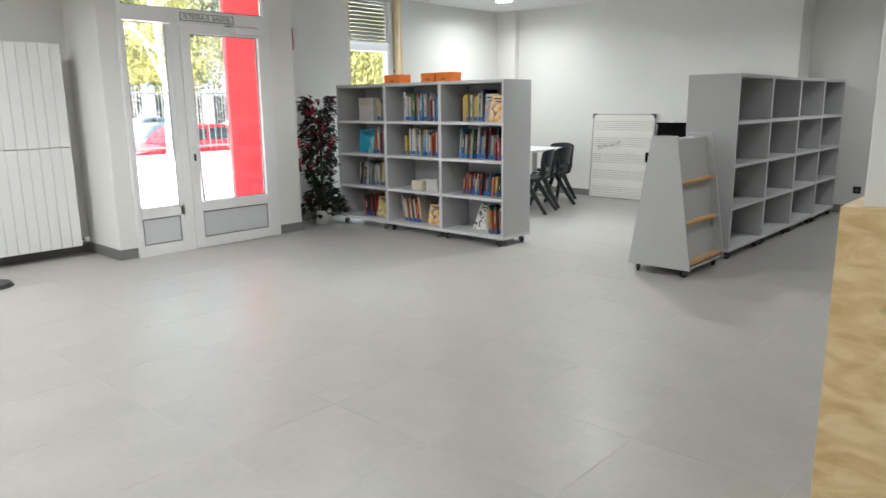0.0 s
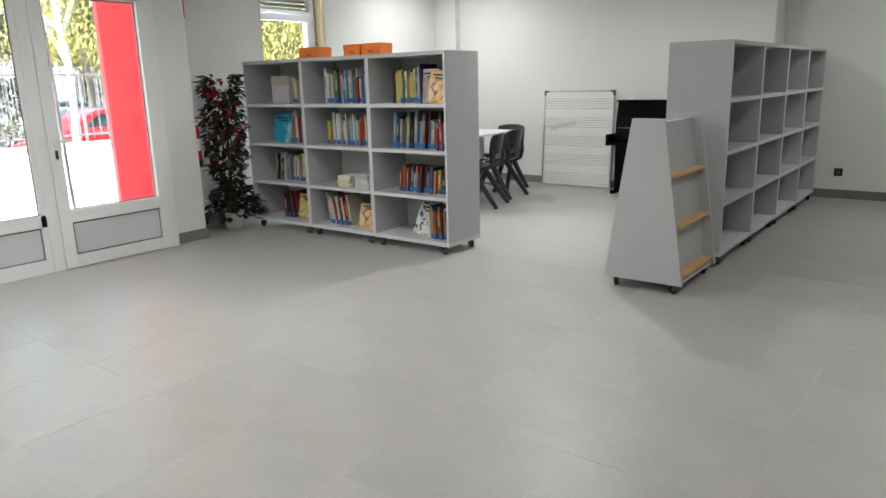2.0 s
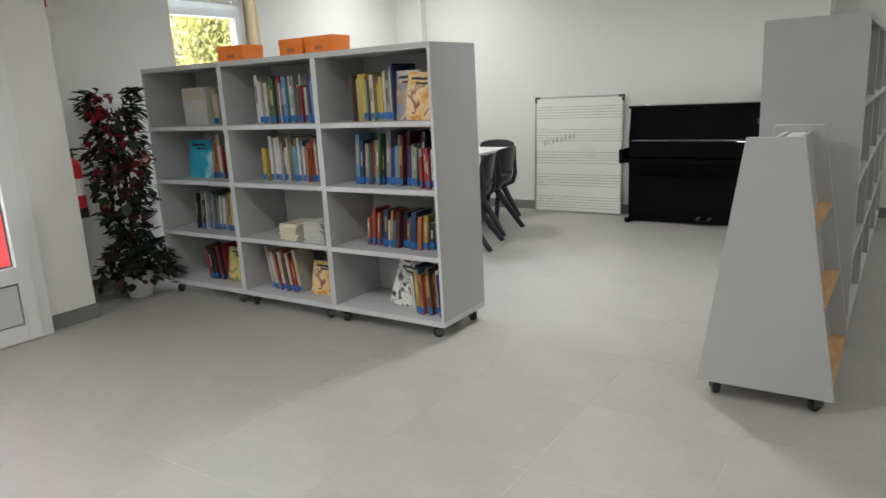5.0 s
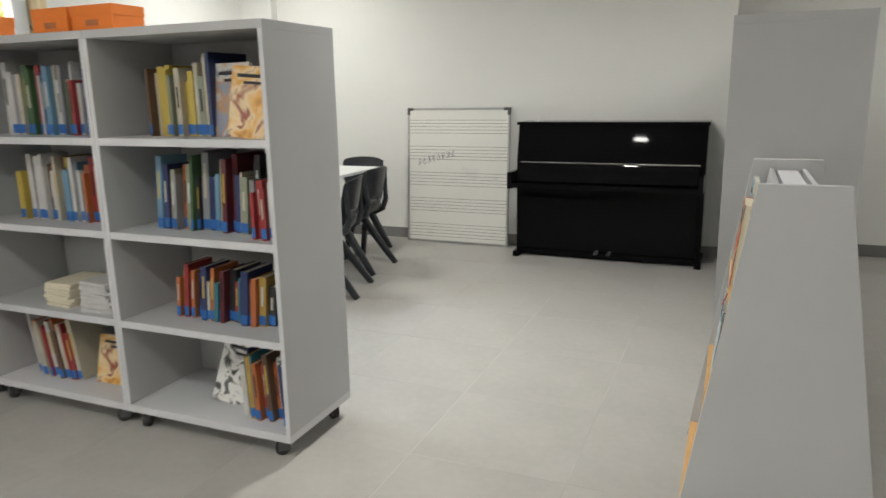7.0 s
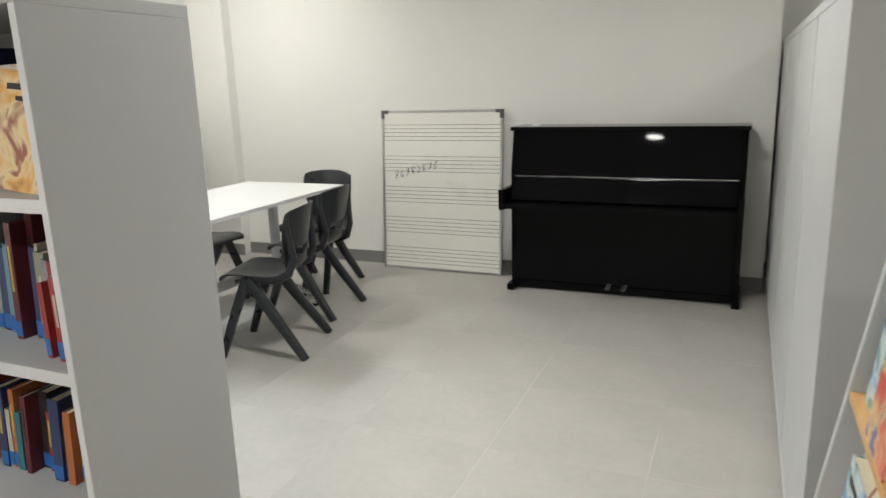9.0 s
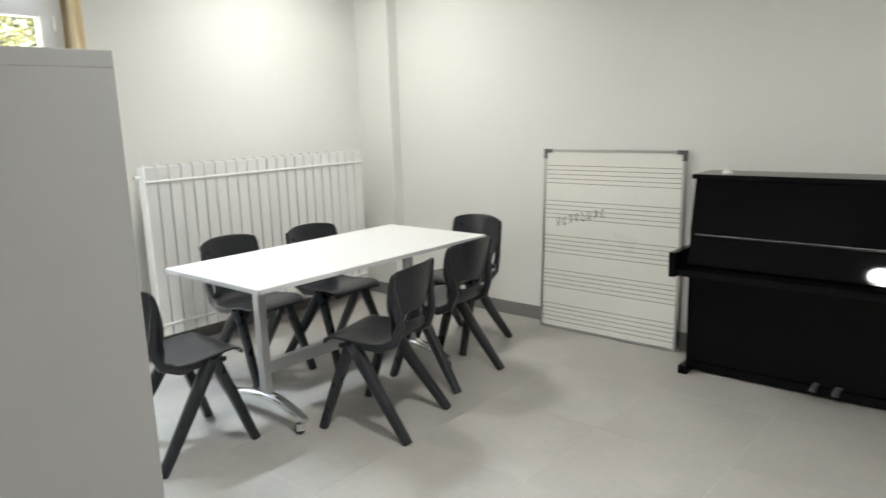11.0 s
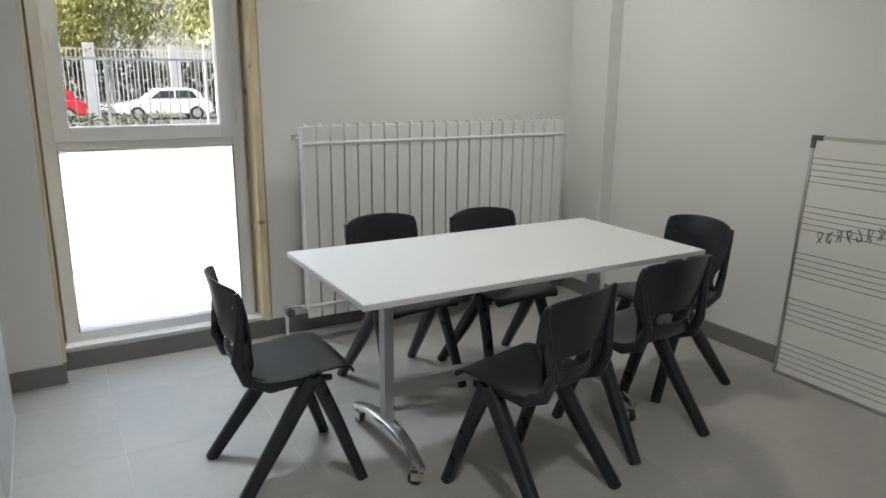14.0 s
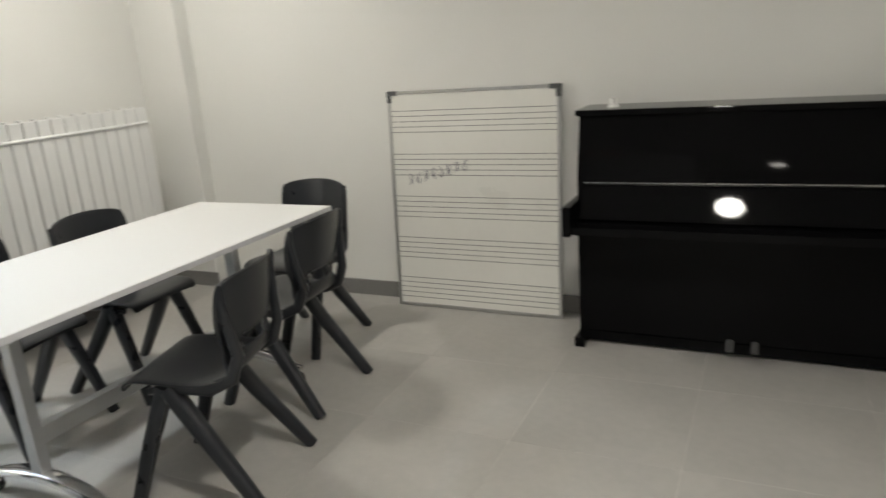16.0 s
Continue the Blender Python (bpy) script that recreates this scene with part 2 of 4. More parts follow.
COVERS = [cover("orange picture cover", ((0.45, 0.2, 0.05), (0.7, 0.36, 0.08), (0.75, 0.6, 0.35), (0.3, 0.08, 0.05)), 9, 1),
          cover("grey comic cover", ((0.25, 0.28, 0.33), (0.6, 0.6, 0.56), (0.5, 0.3, 0.16), (0.3, 0.32, 0.4)), 10, 3),
          cover("black and white comic cover", ((0.05, 0.05, 0.05), (0.7, 0.7, 0.68), (0.75, 0.74, 0.7), (0.12, 0.12, 0.12)), 16, 5),
          cover("red story cover", ((0.55, 0.05, 0.03), (0.65, 0.15, 0.1), (0.7, 0.5, 0.2), (0.1, 0.1, 0.3)), 12, 7),
          cover("blue story cover", ((0.04, 0.14, 0.36), (0.3, 0.5, 0.65), (0.65, 0.68, 0.66), (0.05, 0.25, 0.3)), 14, 9),
          cover("yellow story cover", ((0.55, 0.42, 0.1), (0.7, 0.6, 0.25), (0.3, 0.35, 0.2), (0.45, 0.2, 0.08)), 14, 11),
          cover("teal animal cover", ((0.02, 0.25, 0.42), (0.03, 0.33, 0.5), (0.05, 0.4, 0.55), (0.4, 0.65, 0.7)), 6, 13),
          cover("pink story cover", ((0.6, 0.3, 0.32), (0.7, 0.5, 0.48), (0.25, 0.07, 0.12), (0.7, 0.62, 0.55)), 11, 15)]

# ---- mesh helpers ----


def add_box(bm, x0, x1, y0, y1, z0, z1, bevel=0.0, m=None):
    r = bmesh.ops.create_cube(bm, size=1.0)
    t = Matrix.Translation(((x0 + x1) / 2, (y0 + y1) / 2, (z0 + z1) / 2)) @ Matrix.Diagonal((abs(x1 - x0), abs(y1 - y0), abs(z1 - z0), 1))
    bmesh.ops.transform(bm, matrix=t if m is None else m @ t, verts=r["verts"])
    if bevel:
        edges = list({e for v in r["verts"] for e in v.link_edges})
        bmesh.ops.bevel(bm, geom=edges, offset=bevel, segments=2, affect="EDGES", profile=0.7)
    return bm


def box(*a, bevel=0.0, m=None):
    return add_box(bmesh.new(), *a, bevel=bevel, m=m)


def boxes(rows, bevel=0.0):
    bm = bmesh.new()
    for r in rows:
        add_box(bm, *r, bevel=bevel)
    return bm


def add_cyl(bm, a, b, r0, r1=None, seg=16, caps=True):
    a, b = Vector(a), Vector(b)
    d = b - a
    q = d.to_track_quat("Z", "Y").to_matrix().to_4x4()
    bmesh.ops.create_cone(bm, cap_ends=caps, segments=seg, radius1=r0, radius2=r0 if r1 is None else r1, depth=d.length, matrix=Matrix.Translation((a + b) / 2) @ q)
    return bm


def cyl(*a, **k):
    return add_cyl(bmesh.new(), *a, **k)


def sweep(points, shape, bm=None, up=(0, 0, 1), caps=True, scales=None):
    """A closed outline (u across, v along up) drawn along a line of points."""
    bm = bm or bmesh.new()
    pts, rings = [Vector(p) for p in points], []
    for i, p in enumerate(pts):
        d = (pts[min(i + 1, len(pts) - 1)] - pts[max(i - 1, 0)]).normalized()
        u = d.cross(Vector(up)).normalized()
        v = u.cross(d).normalized()
        s = scales[i] if scales else 1.0
        rings.append([bm.verts.new(p + u * a * s + v * b * s) for a, b in shape])
    n = len(shape)
    for r, q in zip(rings, rings[1:]):
        for i in range(n):
            bm.faces.new((r[i], r[(i + 1) % n], q[(i + 1) % n], q[i]))
    if caps:
        bm.faces.new(list(reversed(rings[0]))), bm.faces.new(rings[-1])
    bmesh.ops.recalc_face_normals(bm, faces=bm.faces)
    return bm


def ring(a, b=None, n=12, power=1.0):
    b = a if b is None else b
    out = []
    for i in range(n):
        c, s = math.cos(2 * math.pi * i / n), math.sin(2 * math.pi * i / n)
        out.append((math.copysign(abs(c) ** power, c) * a, math.copysign(abs(s) ** power, s) * b))
    return out


def mesh(name, bm, material, smooth=0.0):
    me = bpy.data.meshes.new(name)
    bm.to_mesh(me)
    bm.free()
    for mm in material if isinstance(material, (list, tuple)) else [material]:
        me.materials.append(mm)
    if smooth:
        me.polygons.foreach_set("use_smooth", [True] * len(me.polygons))
        me.set_sharp_from_angle(angle=radians(smooth))
    return me


def part(name, bm, material, parent, label="", smooth=0.0, m=None):
    ob = new(name, mesh(name, bm, material, smooth))
    ob.parent = parent
    if m is not None:
        ob.matrix_basis = m
    return tagged(ob, label)


def thing(name, label, category, m=None, group="", kind=""):
    ob = new(name)
    ob.empty_display_size = 0.1
    if m is not None:
        ob.matrix_basis = m
    return tagged(ob, label, category, group, kind)


def solid(name, bm, material, label, category, kind="", m=None, smooth=0.0, group=""):
    ob = new(name, mesh(name, bm, material, smooth))
    if m is not None:
        ob.matrix_basis = m
    return tagged(ob, label, category, group, kind)


def text_part(name, words, size, m, material, parent, depth=0.001):
    cu = bpy.data.curves.new(name, "FONT")
    cu.body, cu.size, cu.extrude, cu.align_x, cu.align_y = words, size, depth, "CENTER", "CENTER"
    cu.materials.append(material)
    tmp = new(name, cu)
    me = bpy.data.meshes.new_from_object(tmp.evaluated_get(bpy.context.evaluated_depsgraph_get()))
    bpy.data.objects.remove(tmp)
    ob = new(name, me)
    ob.parent, ob.matrix_basis = parent, m
    return ob


# ---- large structure ----
XW, XP, XD, YN, YN2, YS, XE = -6.84, -6.68, -6.145, 9.93, 10.38, -2.2, 3.2
WIN0, WIN1, DOOR0, DOOR1 = 6.66, 7.68, 3.56, 5.10
OUT = -7.12


def wall(name, bm, label):
    return solid(name, bm, M_WALL, label, "wall", "structure")


wall("wall_west_south", box(OUT, XW, YS, 3.40, 0, CEIL), "white painted wall behind the tall radiator")
wall("wall_west_door", boxes([(OUT, XD, 3.40, DOOR0, 0, CEIL), (-6.85, XD, DOOR1, 5.42, 0, CEIL)], 0.006), "white painted piers on both sides of the entrance door")
wall("wall_west_middle", box(OUT, XP, 5.42, WIN0, 0, CEIL, bevel=0.004), "white painted wall between the door and the window")
wall("wall_west_north", box(OUT, XW, WIN1 + 0.05, YN, 0, CEIL), "white painted wall behind the column radiator")
wall("wall_west_plinth", box(OUT, XW - 0.012, WIN0, WIN1 + 0.05, 0, 0.10), "low white plinth under the full-height window")
wall("wall_north", box(OUT, -2.40, YN, YN + 0.25, 0, CEIL), "white painted end wall behind the piano")
wall("wall_north_east", boxes([(-2.40, XE + 0.2, YN2, YN2 + 0.25, 0, CEIL), (-2.55, -2.40, YN + 0.25, YN2 + 0.25, 0, CEIL)]), "white painted end wall set back beyond the shelves")
wall("wall_pilaster", box(XW, -6.48, YN - 0.10, YN, 0, CEIL, bevel=0.004), "shallow white painted pilaster in the corner")
wall("wall_south", box(OUT, XE + 0.2, YS - 0.25, YS, 0, CEIL), "plain white painted wall closing the room")
wall("wall_east", box(XE, XE + 0.25, YS, YN2, 0, CEIL), "plain white painted wall closing the room")
solid("ceiling", box(OUT - 0.2, XE + 0.25, YS - 0.25, YN2 + 0.25, CEIL, CEIL + 0.2), M_CEIL, "flat white plaster ceiling with round downlights", "ceiling", "structure")

floor = solid("floor", box(OUT + 0.02, XE + 0.2, YS - 0.2, YN2 + 0.2, -0.2, -0.0006), M_GROUT, "grey porcelain tiled floor with pale grout", "floor", "structure")


def skirting(name, rows):
    solid(name, boxes(rows, 0.002), M_SKIRT, "grey tile skirting along the wall foot", "skirting", "structure")


K = 0.012
skirting("baseboard_west_south", [(XW, XW + K, YS, 3.40, 0, 0.095), (XW, XD + K, 3.40 - K, 3.40, 0, 0.095), (XD, XD + K, 3.40, DOOR0, 0, 0.095)])
skirting("baseboard_west_middle", [(XD, XD + K, DOOR1, 5.42, 0, 0.095), (XP, XD + K, 5.42, 5.42 + K, 0, 0.095), (XP, XP + K, 5.42 + K, WIN0, 0, 0.095), (XW + K, XP + K, WIN0, WIN0 + K, 0, 0.095)])
skirting("baseboard_west_north", [(XW - 0.012, XW + K, WIN0 + K, YN - 0.1, 0, 0.097), (XW + K, -6.48 + K, YN - 0.1 - K, YN - 0.1, 0, 0.095)])
skirting("baseboard_north", [(-6.48, -2.40, YN - K, YN, 0, 0.095), (-2.40, XE, YN2 - K, YN2, 0, 0.095)])

# pine-clad column beside the start of the walk
col = thing("column", "white column with a knotty pine board dado", "column", kind="structure")
part("shaft", box(-0.18, 0.37, 2.86, 3.27, 0, CEIL, bevel=0.004), M_WALL, col, "white painted shaft")
part("board", box(-0.225, 0.41, 2.82, 3.31, 0.0, 1.09, bevel=0.003), M_PLY, col, "knotty pine board cladding")


# ---- window ----
def bar_frame(y0, y1, z0, z1, x0, x1, w):
    """A rectangle of profiles in the plane of the west wall."""
    return boxes([(x0, x1, y0, y0 + w, z0, z1), (x0, x1, y1 - w, y1, z0, z1), (x0, x1, y0 + w, y1 - w, z0, z0 + w), (x0, x1, y0 + w, y1 - w, z1 - w, z1)], 0.004)


win = thing("window_1", "full-height white window with a pine reveal and a lowered roller shutter at the top", "window", kind="structure")
WX = -6.96
wy0, wy1 = WIN0 + 0.03, WIN1 - 0.03
part("window_frame", boxes([(WX - 0.05, WX + 0.03, wy0, wy0 + 0.06, 0.10, CEIL), (WX - 0.05, WX + 0.03, wy1 - 0.06, wy1, 0.10, CEIL), (WX - 0.05, WX + 0.03, wy0 + 0.06, wy1 - 0.06, 0.10, 0.16),
     (WX - 0.05, WX + 0.03, wy0 + 0.06, wy1 - 0.06, 1.09, 1.135), (WX - 0.05, WX + 0.03, wy0 + 0.06, wy1 - 0.06, 2.13, 2.18), (WX - 0.05, WX + 0.03, wy0 + 0.06, wy1 - 0.06, 2.70, CEIL)], 0.004), M_PVC, win)
sash = part("sash", bar_frame(wy0 + 0.05, wy1 - 0.05, 1.13, 2.135, WX - 0.04, WX + 0.045, 0.072), M_PVC, win, "white opening sash")
part("sash_handle", boxes([(WX + 0.045, WX + 0.058, wy0 + 0.075, wy0 + 0.10, 1.58, 1.66), (WX + 0.058, WX + 0.075, wy0 + 0.078, wy0 + 0.097, 1.55, 1.64)], 0.003), M_WHITE, sash)
for zz in (1.24, 2.03):
    part("hinge", cyl((WX + 0.05, wy1 - 0.045, zz - 0.04), (WX + 0.05, wy1 - 0.045, zz + 0.04), 0.008), M_WHITE, sash)
part("glazing_bead", boxes([(WX + 0.031, WX + 0.034, wy0 + 0.06, wy0 + 0.066, 0.16, 1.09), (WX + 0.031, WX + 0.034, wy1 - 0.066, wy1 - 0.06, 0.16, 1.09), (WX + 0.031, WX + 0.034, wy0 + 0.066, wy1 - 0.066, 1.084, 1.09)]), M_GASKET, win)
for z0, z1, yo in ((0.16, 1.09, 0.06), (1.202, 2.063, 0.122), (2.18, 2.70, 0.06)):
    g = part("pane", box(WX - 0.012, WX - 0.004, wy0 + yo, wy1 - yo, z0, z1), M_GLASS, win)
    g.visible_shadow = False
for i in range(11):
    part("shutter_slat", box(WX - 0.075, WX - 0.062, wy0 + 0.03, wy1 - 0.03, 2.17 + i * 0.05, 2.213 + i * 0.05, bevel=0.004), M_SHUT, win)
part("reveal_board", boxes([(OUT + 0.1, XW, WIN1, WIN1 + 0.018, 0.10, CEIL)]), M_REVEAL, win, "pine reveal board")
part("casing_board", box(XW - 0.004, XW + 0.016, WIN1 + 0.001, WIN1 + 0.042, 0.0975, CEIL, bevel=0.004), M_REVEAL, win, "pine casing board")
part("reveal_board", box(OUT + 0.1, XP - 0.004, WIN0 - 0.001, WIN0 + 0.018, 0.10, CEIL, bevel=0.003), M_REVEAL, win, "pine reveal board")
part("blocking", boxes([(OUT, WX - 0.05, WIN0 - 0.0, WIN0 + 0.03, 0.1, CEIL), (OUT, WX - 0.05, WIN1 - 0.03, WIN1 + 0.05, 0.1, CEIL)]), M_PVC, win)
part("window_sill", box(WX + 0.03, XW - 0.012, WIN0 + 0.018, WIN1, 0.099, 0.112, bevel=0.003), M_PVC, win)

# ---- entrance door ----
DX = -6.10
door = thing("door_1", "white glazed entrance door with a side light and a transom", "door", kind="structure")
part("door_frame", boxes([(DX - 0.05, DX + 0.012, DOOR0, DOOR0 + 0.035, 0, CEIL), (DX - 0.05, DX + 0.012, DOOR1 - 0.07, DOOR1, 0, CEIL), (DX - 0.05, DX + 0.012, 4.03, 4.115, 0, 2.12),
     (DX - 0.05, DX + 0.012, DOOR0 + 0.035, DOOR1 - 0.07, 2.12, 2.25), (DX - 0.05, DX + 0.012, DOOR0 + 0.035, DOOR1 - 0.07, 2.69, CEIL)], 0.004), M_PVC, door)
side = part("side_light", boxes([(DX - 0.04, DX + 0.004, DOOR0 + 0.035, 4.03, 0, 0.105), (DX - 0.04, DX + 0.004, DOOR0 + 0.035, 4.03, 0.355, 0.45), (DX - 0.04, DX + 0.004, DOOR0 + 0.035, DOOR0 + 0.05, 0.105, 2.11), (DX - 0.04, DX + 0.004, 3.985, 4.03, 0.105, 2.11)], 0.004), M_PVC, door)
part("panel", box(DX - 0.03, DX - 0.008, DOOR0 + 0.05, 3.985, 0.105, 0.355), M_PANEL, side, "pale grey infill panel")
part("panel_bead", bar_frame(DOOR0 + 0.055, 3.98, 0.11, 0.35, DX - 0.008, DX - 0.003, 0.006), M_GASKET, side)
leaf = part("door_leaf", boxes([(DX - 0.035, DX + 0.03, 4.118, 4.205, 0.008, 2.115), (DX - 0.035, DX + 0.03, 4.945, 5.028, 0.008, 2.115), (DX - 0.035, DX + 0.03, 4.205, 4.945, 0.008, 0.105), (DX - 0.035, DX + 0.03, 4.205, 4.945, 0.365, 0.46), (DX - 0.035, DX + 0.03, 4.205, 4.945, 2.035, 2.115)], 0.004), M_PVC, door, "white opening leaf")
part("leaf_panel", box(DX - 0.02, DX + 0.014, 4.205, 4.945, 0.105, 0.365), M_PANEL, leaf, "pale grey infill panel")
part("panel_bead", bar_frame(4.21, 4.94, 0.11, 0.36, DX + 0.014, DX + 0.019, 0.006), M_GASKET, leaf)
part("door_handle", boxes([(DX + 0.03, DX + 0.06, 4.15, 4.166, 0.985, 1.001), (DX + 0.055, DX + 0.072, 4.15, 4.27, 0.983, 1.003)], 0.004), M_WHITE, leaf, "white lever handle")
part("lock_plate", box(DX + 0.03, DX + 0.037, 4.143, 4.172, 0.83, 1.02, bevel=0.004), M_WHITE, leaf)
part("lock_cylinder", box(DX + 0.037, DX + 0.05, 4.148, 4.168, 0.86, 0.925, bevel=0.004), M_BLACK, leaf, "black lock cylinder")
closer = part("door_closer", box(DX + 0.03, DX + 0.085, 4.70, 4.95, 2.06, 2.115, bevel=0.006), M_PVC, leaf, "white overhead door closer")
part("closer_arm", boxes([(DX + 0.05, DX + 0.07, 4.62, 4.93, 2.122, 2.134), (DX + 0.015, DX + 0.03, 4.58, 4.66, 2.118, 2.140)], 0.003), M_CHROME, closer)
for n, z0, z1, y0, y1 in (("side", 0.45, 2.11, DOOR0 + 0.05, 3.985), ("leaf", 0.46, 2.035, 4.205, 4.945), ("top", 2.25, 2.69, DOOR0 + 0.035, DOOR1 - 0.07)):
    g = part("pane", box(DX - 0.022, DX - 0.014, y0, y1, z0, z1), M_GLASS, door)
    g.visible_shadow = False
    part("glazing_gasket", bar_frame(y0, y1, z0, z1, DX - 0.013, DX - 0.009, 0.008), M_GASKET, door)
part("pull_bar", sweep([(DX - 0.09, 4.29, 0.35), (DX - 0.09, 4.27, 1.2), (DX - 0.09, 4.25, 2.04)], ring(0.014)), M_STEEL, door, "long grey vertical pull bar", 40)
for word, yc in (("IRTEERA", 4.27), ("SALIDA", 4.555)):
    sign = thing("exit_sign", "small black framed exit sign on the door head reading " + word, "sign", pose(DX + 0.013, yc, 2.185), "exit signs")
    part("plate", box(0, 0.006, -0.135, 0.135, -0.035, 0.035, bevel=0.001), M_BLACK, sign, "black plate")
    part("face", box(0.006, 0.0075, -0.128, 0.128, -0.029, 0.029), M_WHITE, sign, "white face")
    text_part("lettering", word, 0.058, pose(0.0085, 0, 0, 90, 0, 90), M_BLACK, sign)

# ---- lamps ----
for lx, ly, watts in LAMPS:
    dl = thing("downlight", "round white recessed ceiling downlight, lit", "lamp", pose(lx, ly, CEIL), "ceiling downlights")
    bm = bmesh.new()
    prof = [(0.118, -0.001), (0.135, -0.001), (0.135, -0.006), (0.130, -0.012), (0.118, -0.010)]
    rings = [[bm.verts.new((r * math.cos(a), r * math.sin(a), z)) for r, z in prof] for a in [2 * math.pi * i / 32 for i in range(32)]]
    for p, q in zip(rings, rings[1:] + rings[:1]):
        for i in range(5):
            bm.faces.new((p[i], p[(i + 1) % 5], q[(i + 1) % 5], q[i]))
    bmesh.ops.recalc_face_normals(bm, faces=bm.faces)
    part("trim_ring", bm, M_WHITE, dl, "white trim ring", 40)
    part("diffuser", cyl((0, 0, -0.001), (0, 0, -0.007), 0.118, seg=32), M_LAMP, dl, "glowing diffuser")
    lt = new("downlight_glow", bpy.data.lights.new("downlight_glow", "AREA"))
    lt.data.shape, lt.data.size, lt.data.energy, lt.data.color = "DISK", 0.22, watts, (1.0, 1.0, 0.955)
    lt.data.spread = radians(160)
    lt.matrix_basis = pose(0, 0, -0.014)
    lt.parent = dl


# ---- casters ----
def caster(parent, x, y, z, h, turn=0.0, metal=M_DGREY):
    """A small twin-wheel caster; z is its mounting height, h the height to the floor."""
    m = pose(x, y, z, 0, 0, turn)
    bm = add_box(bmesh.new(), -0.025, 0.025, -0.025, 0.025, -0.004, 0, bevel=0.001)
    add_cyl(bm, (0, 0, -0.004), (0, 0, -h + 0.045), 0.012)
    add_box(bm, -0.018, -0.012, -0.03, 0.016, -h + 0.02, -h + 0.052, bevel=0.002)
    add_box(bm, 0.012, 0.018, -0.03, 0.016, -h + 0.02, -h + 0.052, bevel=0.002)
    c = part("caster", bm, metal, parent, "black wheeled swivel caster", m=m)
    part("wheel", cyl((-0.011, -0.014, -h + 0.027), (0.011, -0.014, -h + 0.027), 0.027, seg=18), M_RUBBER, c, "black wheel", 40)


# ---- bookcases ----
BH, BZ, BD, T = 1.585, 0.085, 0.44, 0.019
SHELF = [BZ + T + (BH - 0.03 - BZ - T) * i / 4 for i in range(5)]


def bookcase(label, w, m, cast=True):
    """Open to -y, its front at y = 0, x from 0 to w."""
    b = thing("bookcase", label, "bookcase", m, "grey mobile bookcases")
    part("side_panel", box(0.0008, T, 0.002, BD, BZ + T, BH - 0.03, bevel=0.0012), M_LAM, b)
    part("side_panel", box(w - T, w - 0.0008, 0.002, BD, BZ + T, BH - 0.03, bevel=0.0012), M_LAM, b)
    for x in (0.0012, w - T + 0.0004):
        part("edge_strip", box(x, x + T - 0.0016, -0.0006, 0.002, BZ + T + 0.001, BH - 0.031), M_LAM_EDGE, b, "pale edge strip")
    part("top_panel", box(0.0008, w - 0.0008, 0, BD, BH - 0.03, BH, bevel=0.002), M_LAM, b)
    part("base_panel", box(0.0008, w - 0.0008, 0, BD, BZ - 0.012, BZ + T, bevel=0.002), M_LAM_EDGE, b)
    part("back_panel", box(T, w - T, BD - 0.012, BD - 0.002, BZ + T, BH - 0.03), M_LAM, b)
    for i in (1, 2, 3):
        part("shelf", box(T, w - T, 0.004, BD - 0.014, SHELF[i] - 0.028, SHELF[i], bevel=0.0015), M_LAM, b)
        part("edge_strip", box(T, w - T, 0.0015, 0.004, SHELF[i] - 0.028, SHELF[i]), M_LAM_EDGE, b, "pale edge strip")
    for i, (x, y) in enumerate(((0.06, 0.05), (w - 0.06, 0.05), (0.06, BD - 0.06), (w - 0.06, BD - 0.06))):
        caster(b, x, y, BZ - 0.012, BZ - 0.012, (20, -50, 110, 65)[i])
    return b


AX1, AY, AW = -3.793, 6.03, 0.803
for i, lab in enumerate(("grey laminate mobile bookcase half full of books", "grey laminate mobile bookcase with books and piled papers", "grey laminate mobile bookcase with books, beside the potted plant")):
    bookcase(lab, AW, pose(AX1 - AW * (i + 1), AY, 0))
BX1, BY0, BW = -1.941, 6.815, 0.843
for i in range(4):
    bookcase("empty grey laminate mobile bookcase in a row", BW, pose(BX1, BY0 + BW * i, 0, 0, 0, 90))


# ---- books ----
def book_mesh(w, h, d, colour, page=True, band=True):
    """Standing book, spine at y = 0 facing -y, x from 0 to w."""
    bm = bmesh.new()
    add_box(bm, 0, w, 0, 0.003, 0, h, bevel=0.001)
    add_box(bm, 0, 0.002, 0.003, d, 0, h)
    add_box(bm, w - 0.002, w, 0.003, d, 0, h)
    nf = len(bm.faces)
    add_box(bm, 0.002, w - 0.002, 0.003, d - 0.004, 0.003, h - 0.004)
    mats = [colour, M_PAPER]
    bm.faces.ensure_lookup_table()
    for f in bm.faces[nf:]:
        f.material_index = 1
    return mesh("book", bm, mats)


def book(w, h, d, colour, m, label, group="books on the shelves", band=True):
    ob = new("book", book_mesh(w, h, d, colour))
    ob.matrix_basis = m
    tagged(ob, label, "book", group)
    if band:
        part("spine_label", box(0.0002, w - 0.0002, -0.0012, -0.0002, 0.008, 0.045), M_BLUE, ob, "blue spine label")
    rng = random.random()
    if w > 0.014 and rng < 0.75:
        part("title_bar", box(w * 0.3, w * 0.62, -0.0011, -0.0002, h * 0.42, h * (0.72 + 0.15 * random.random())), random.choice([BOOKS[WHITE], BOOKS[BLACK], BOOKS[YELLOW], BOOKS[CREAM]]), ob, "printed title on the spine")
    return ob


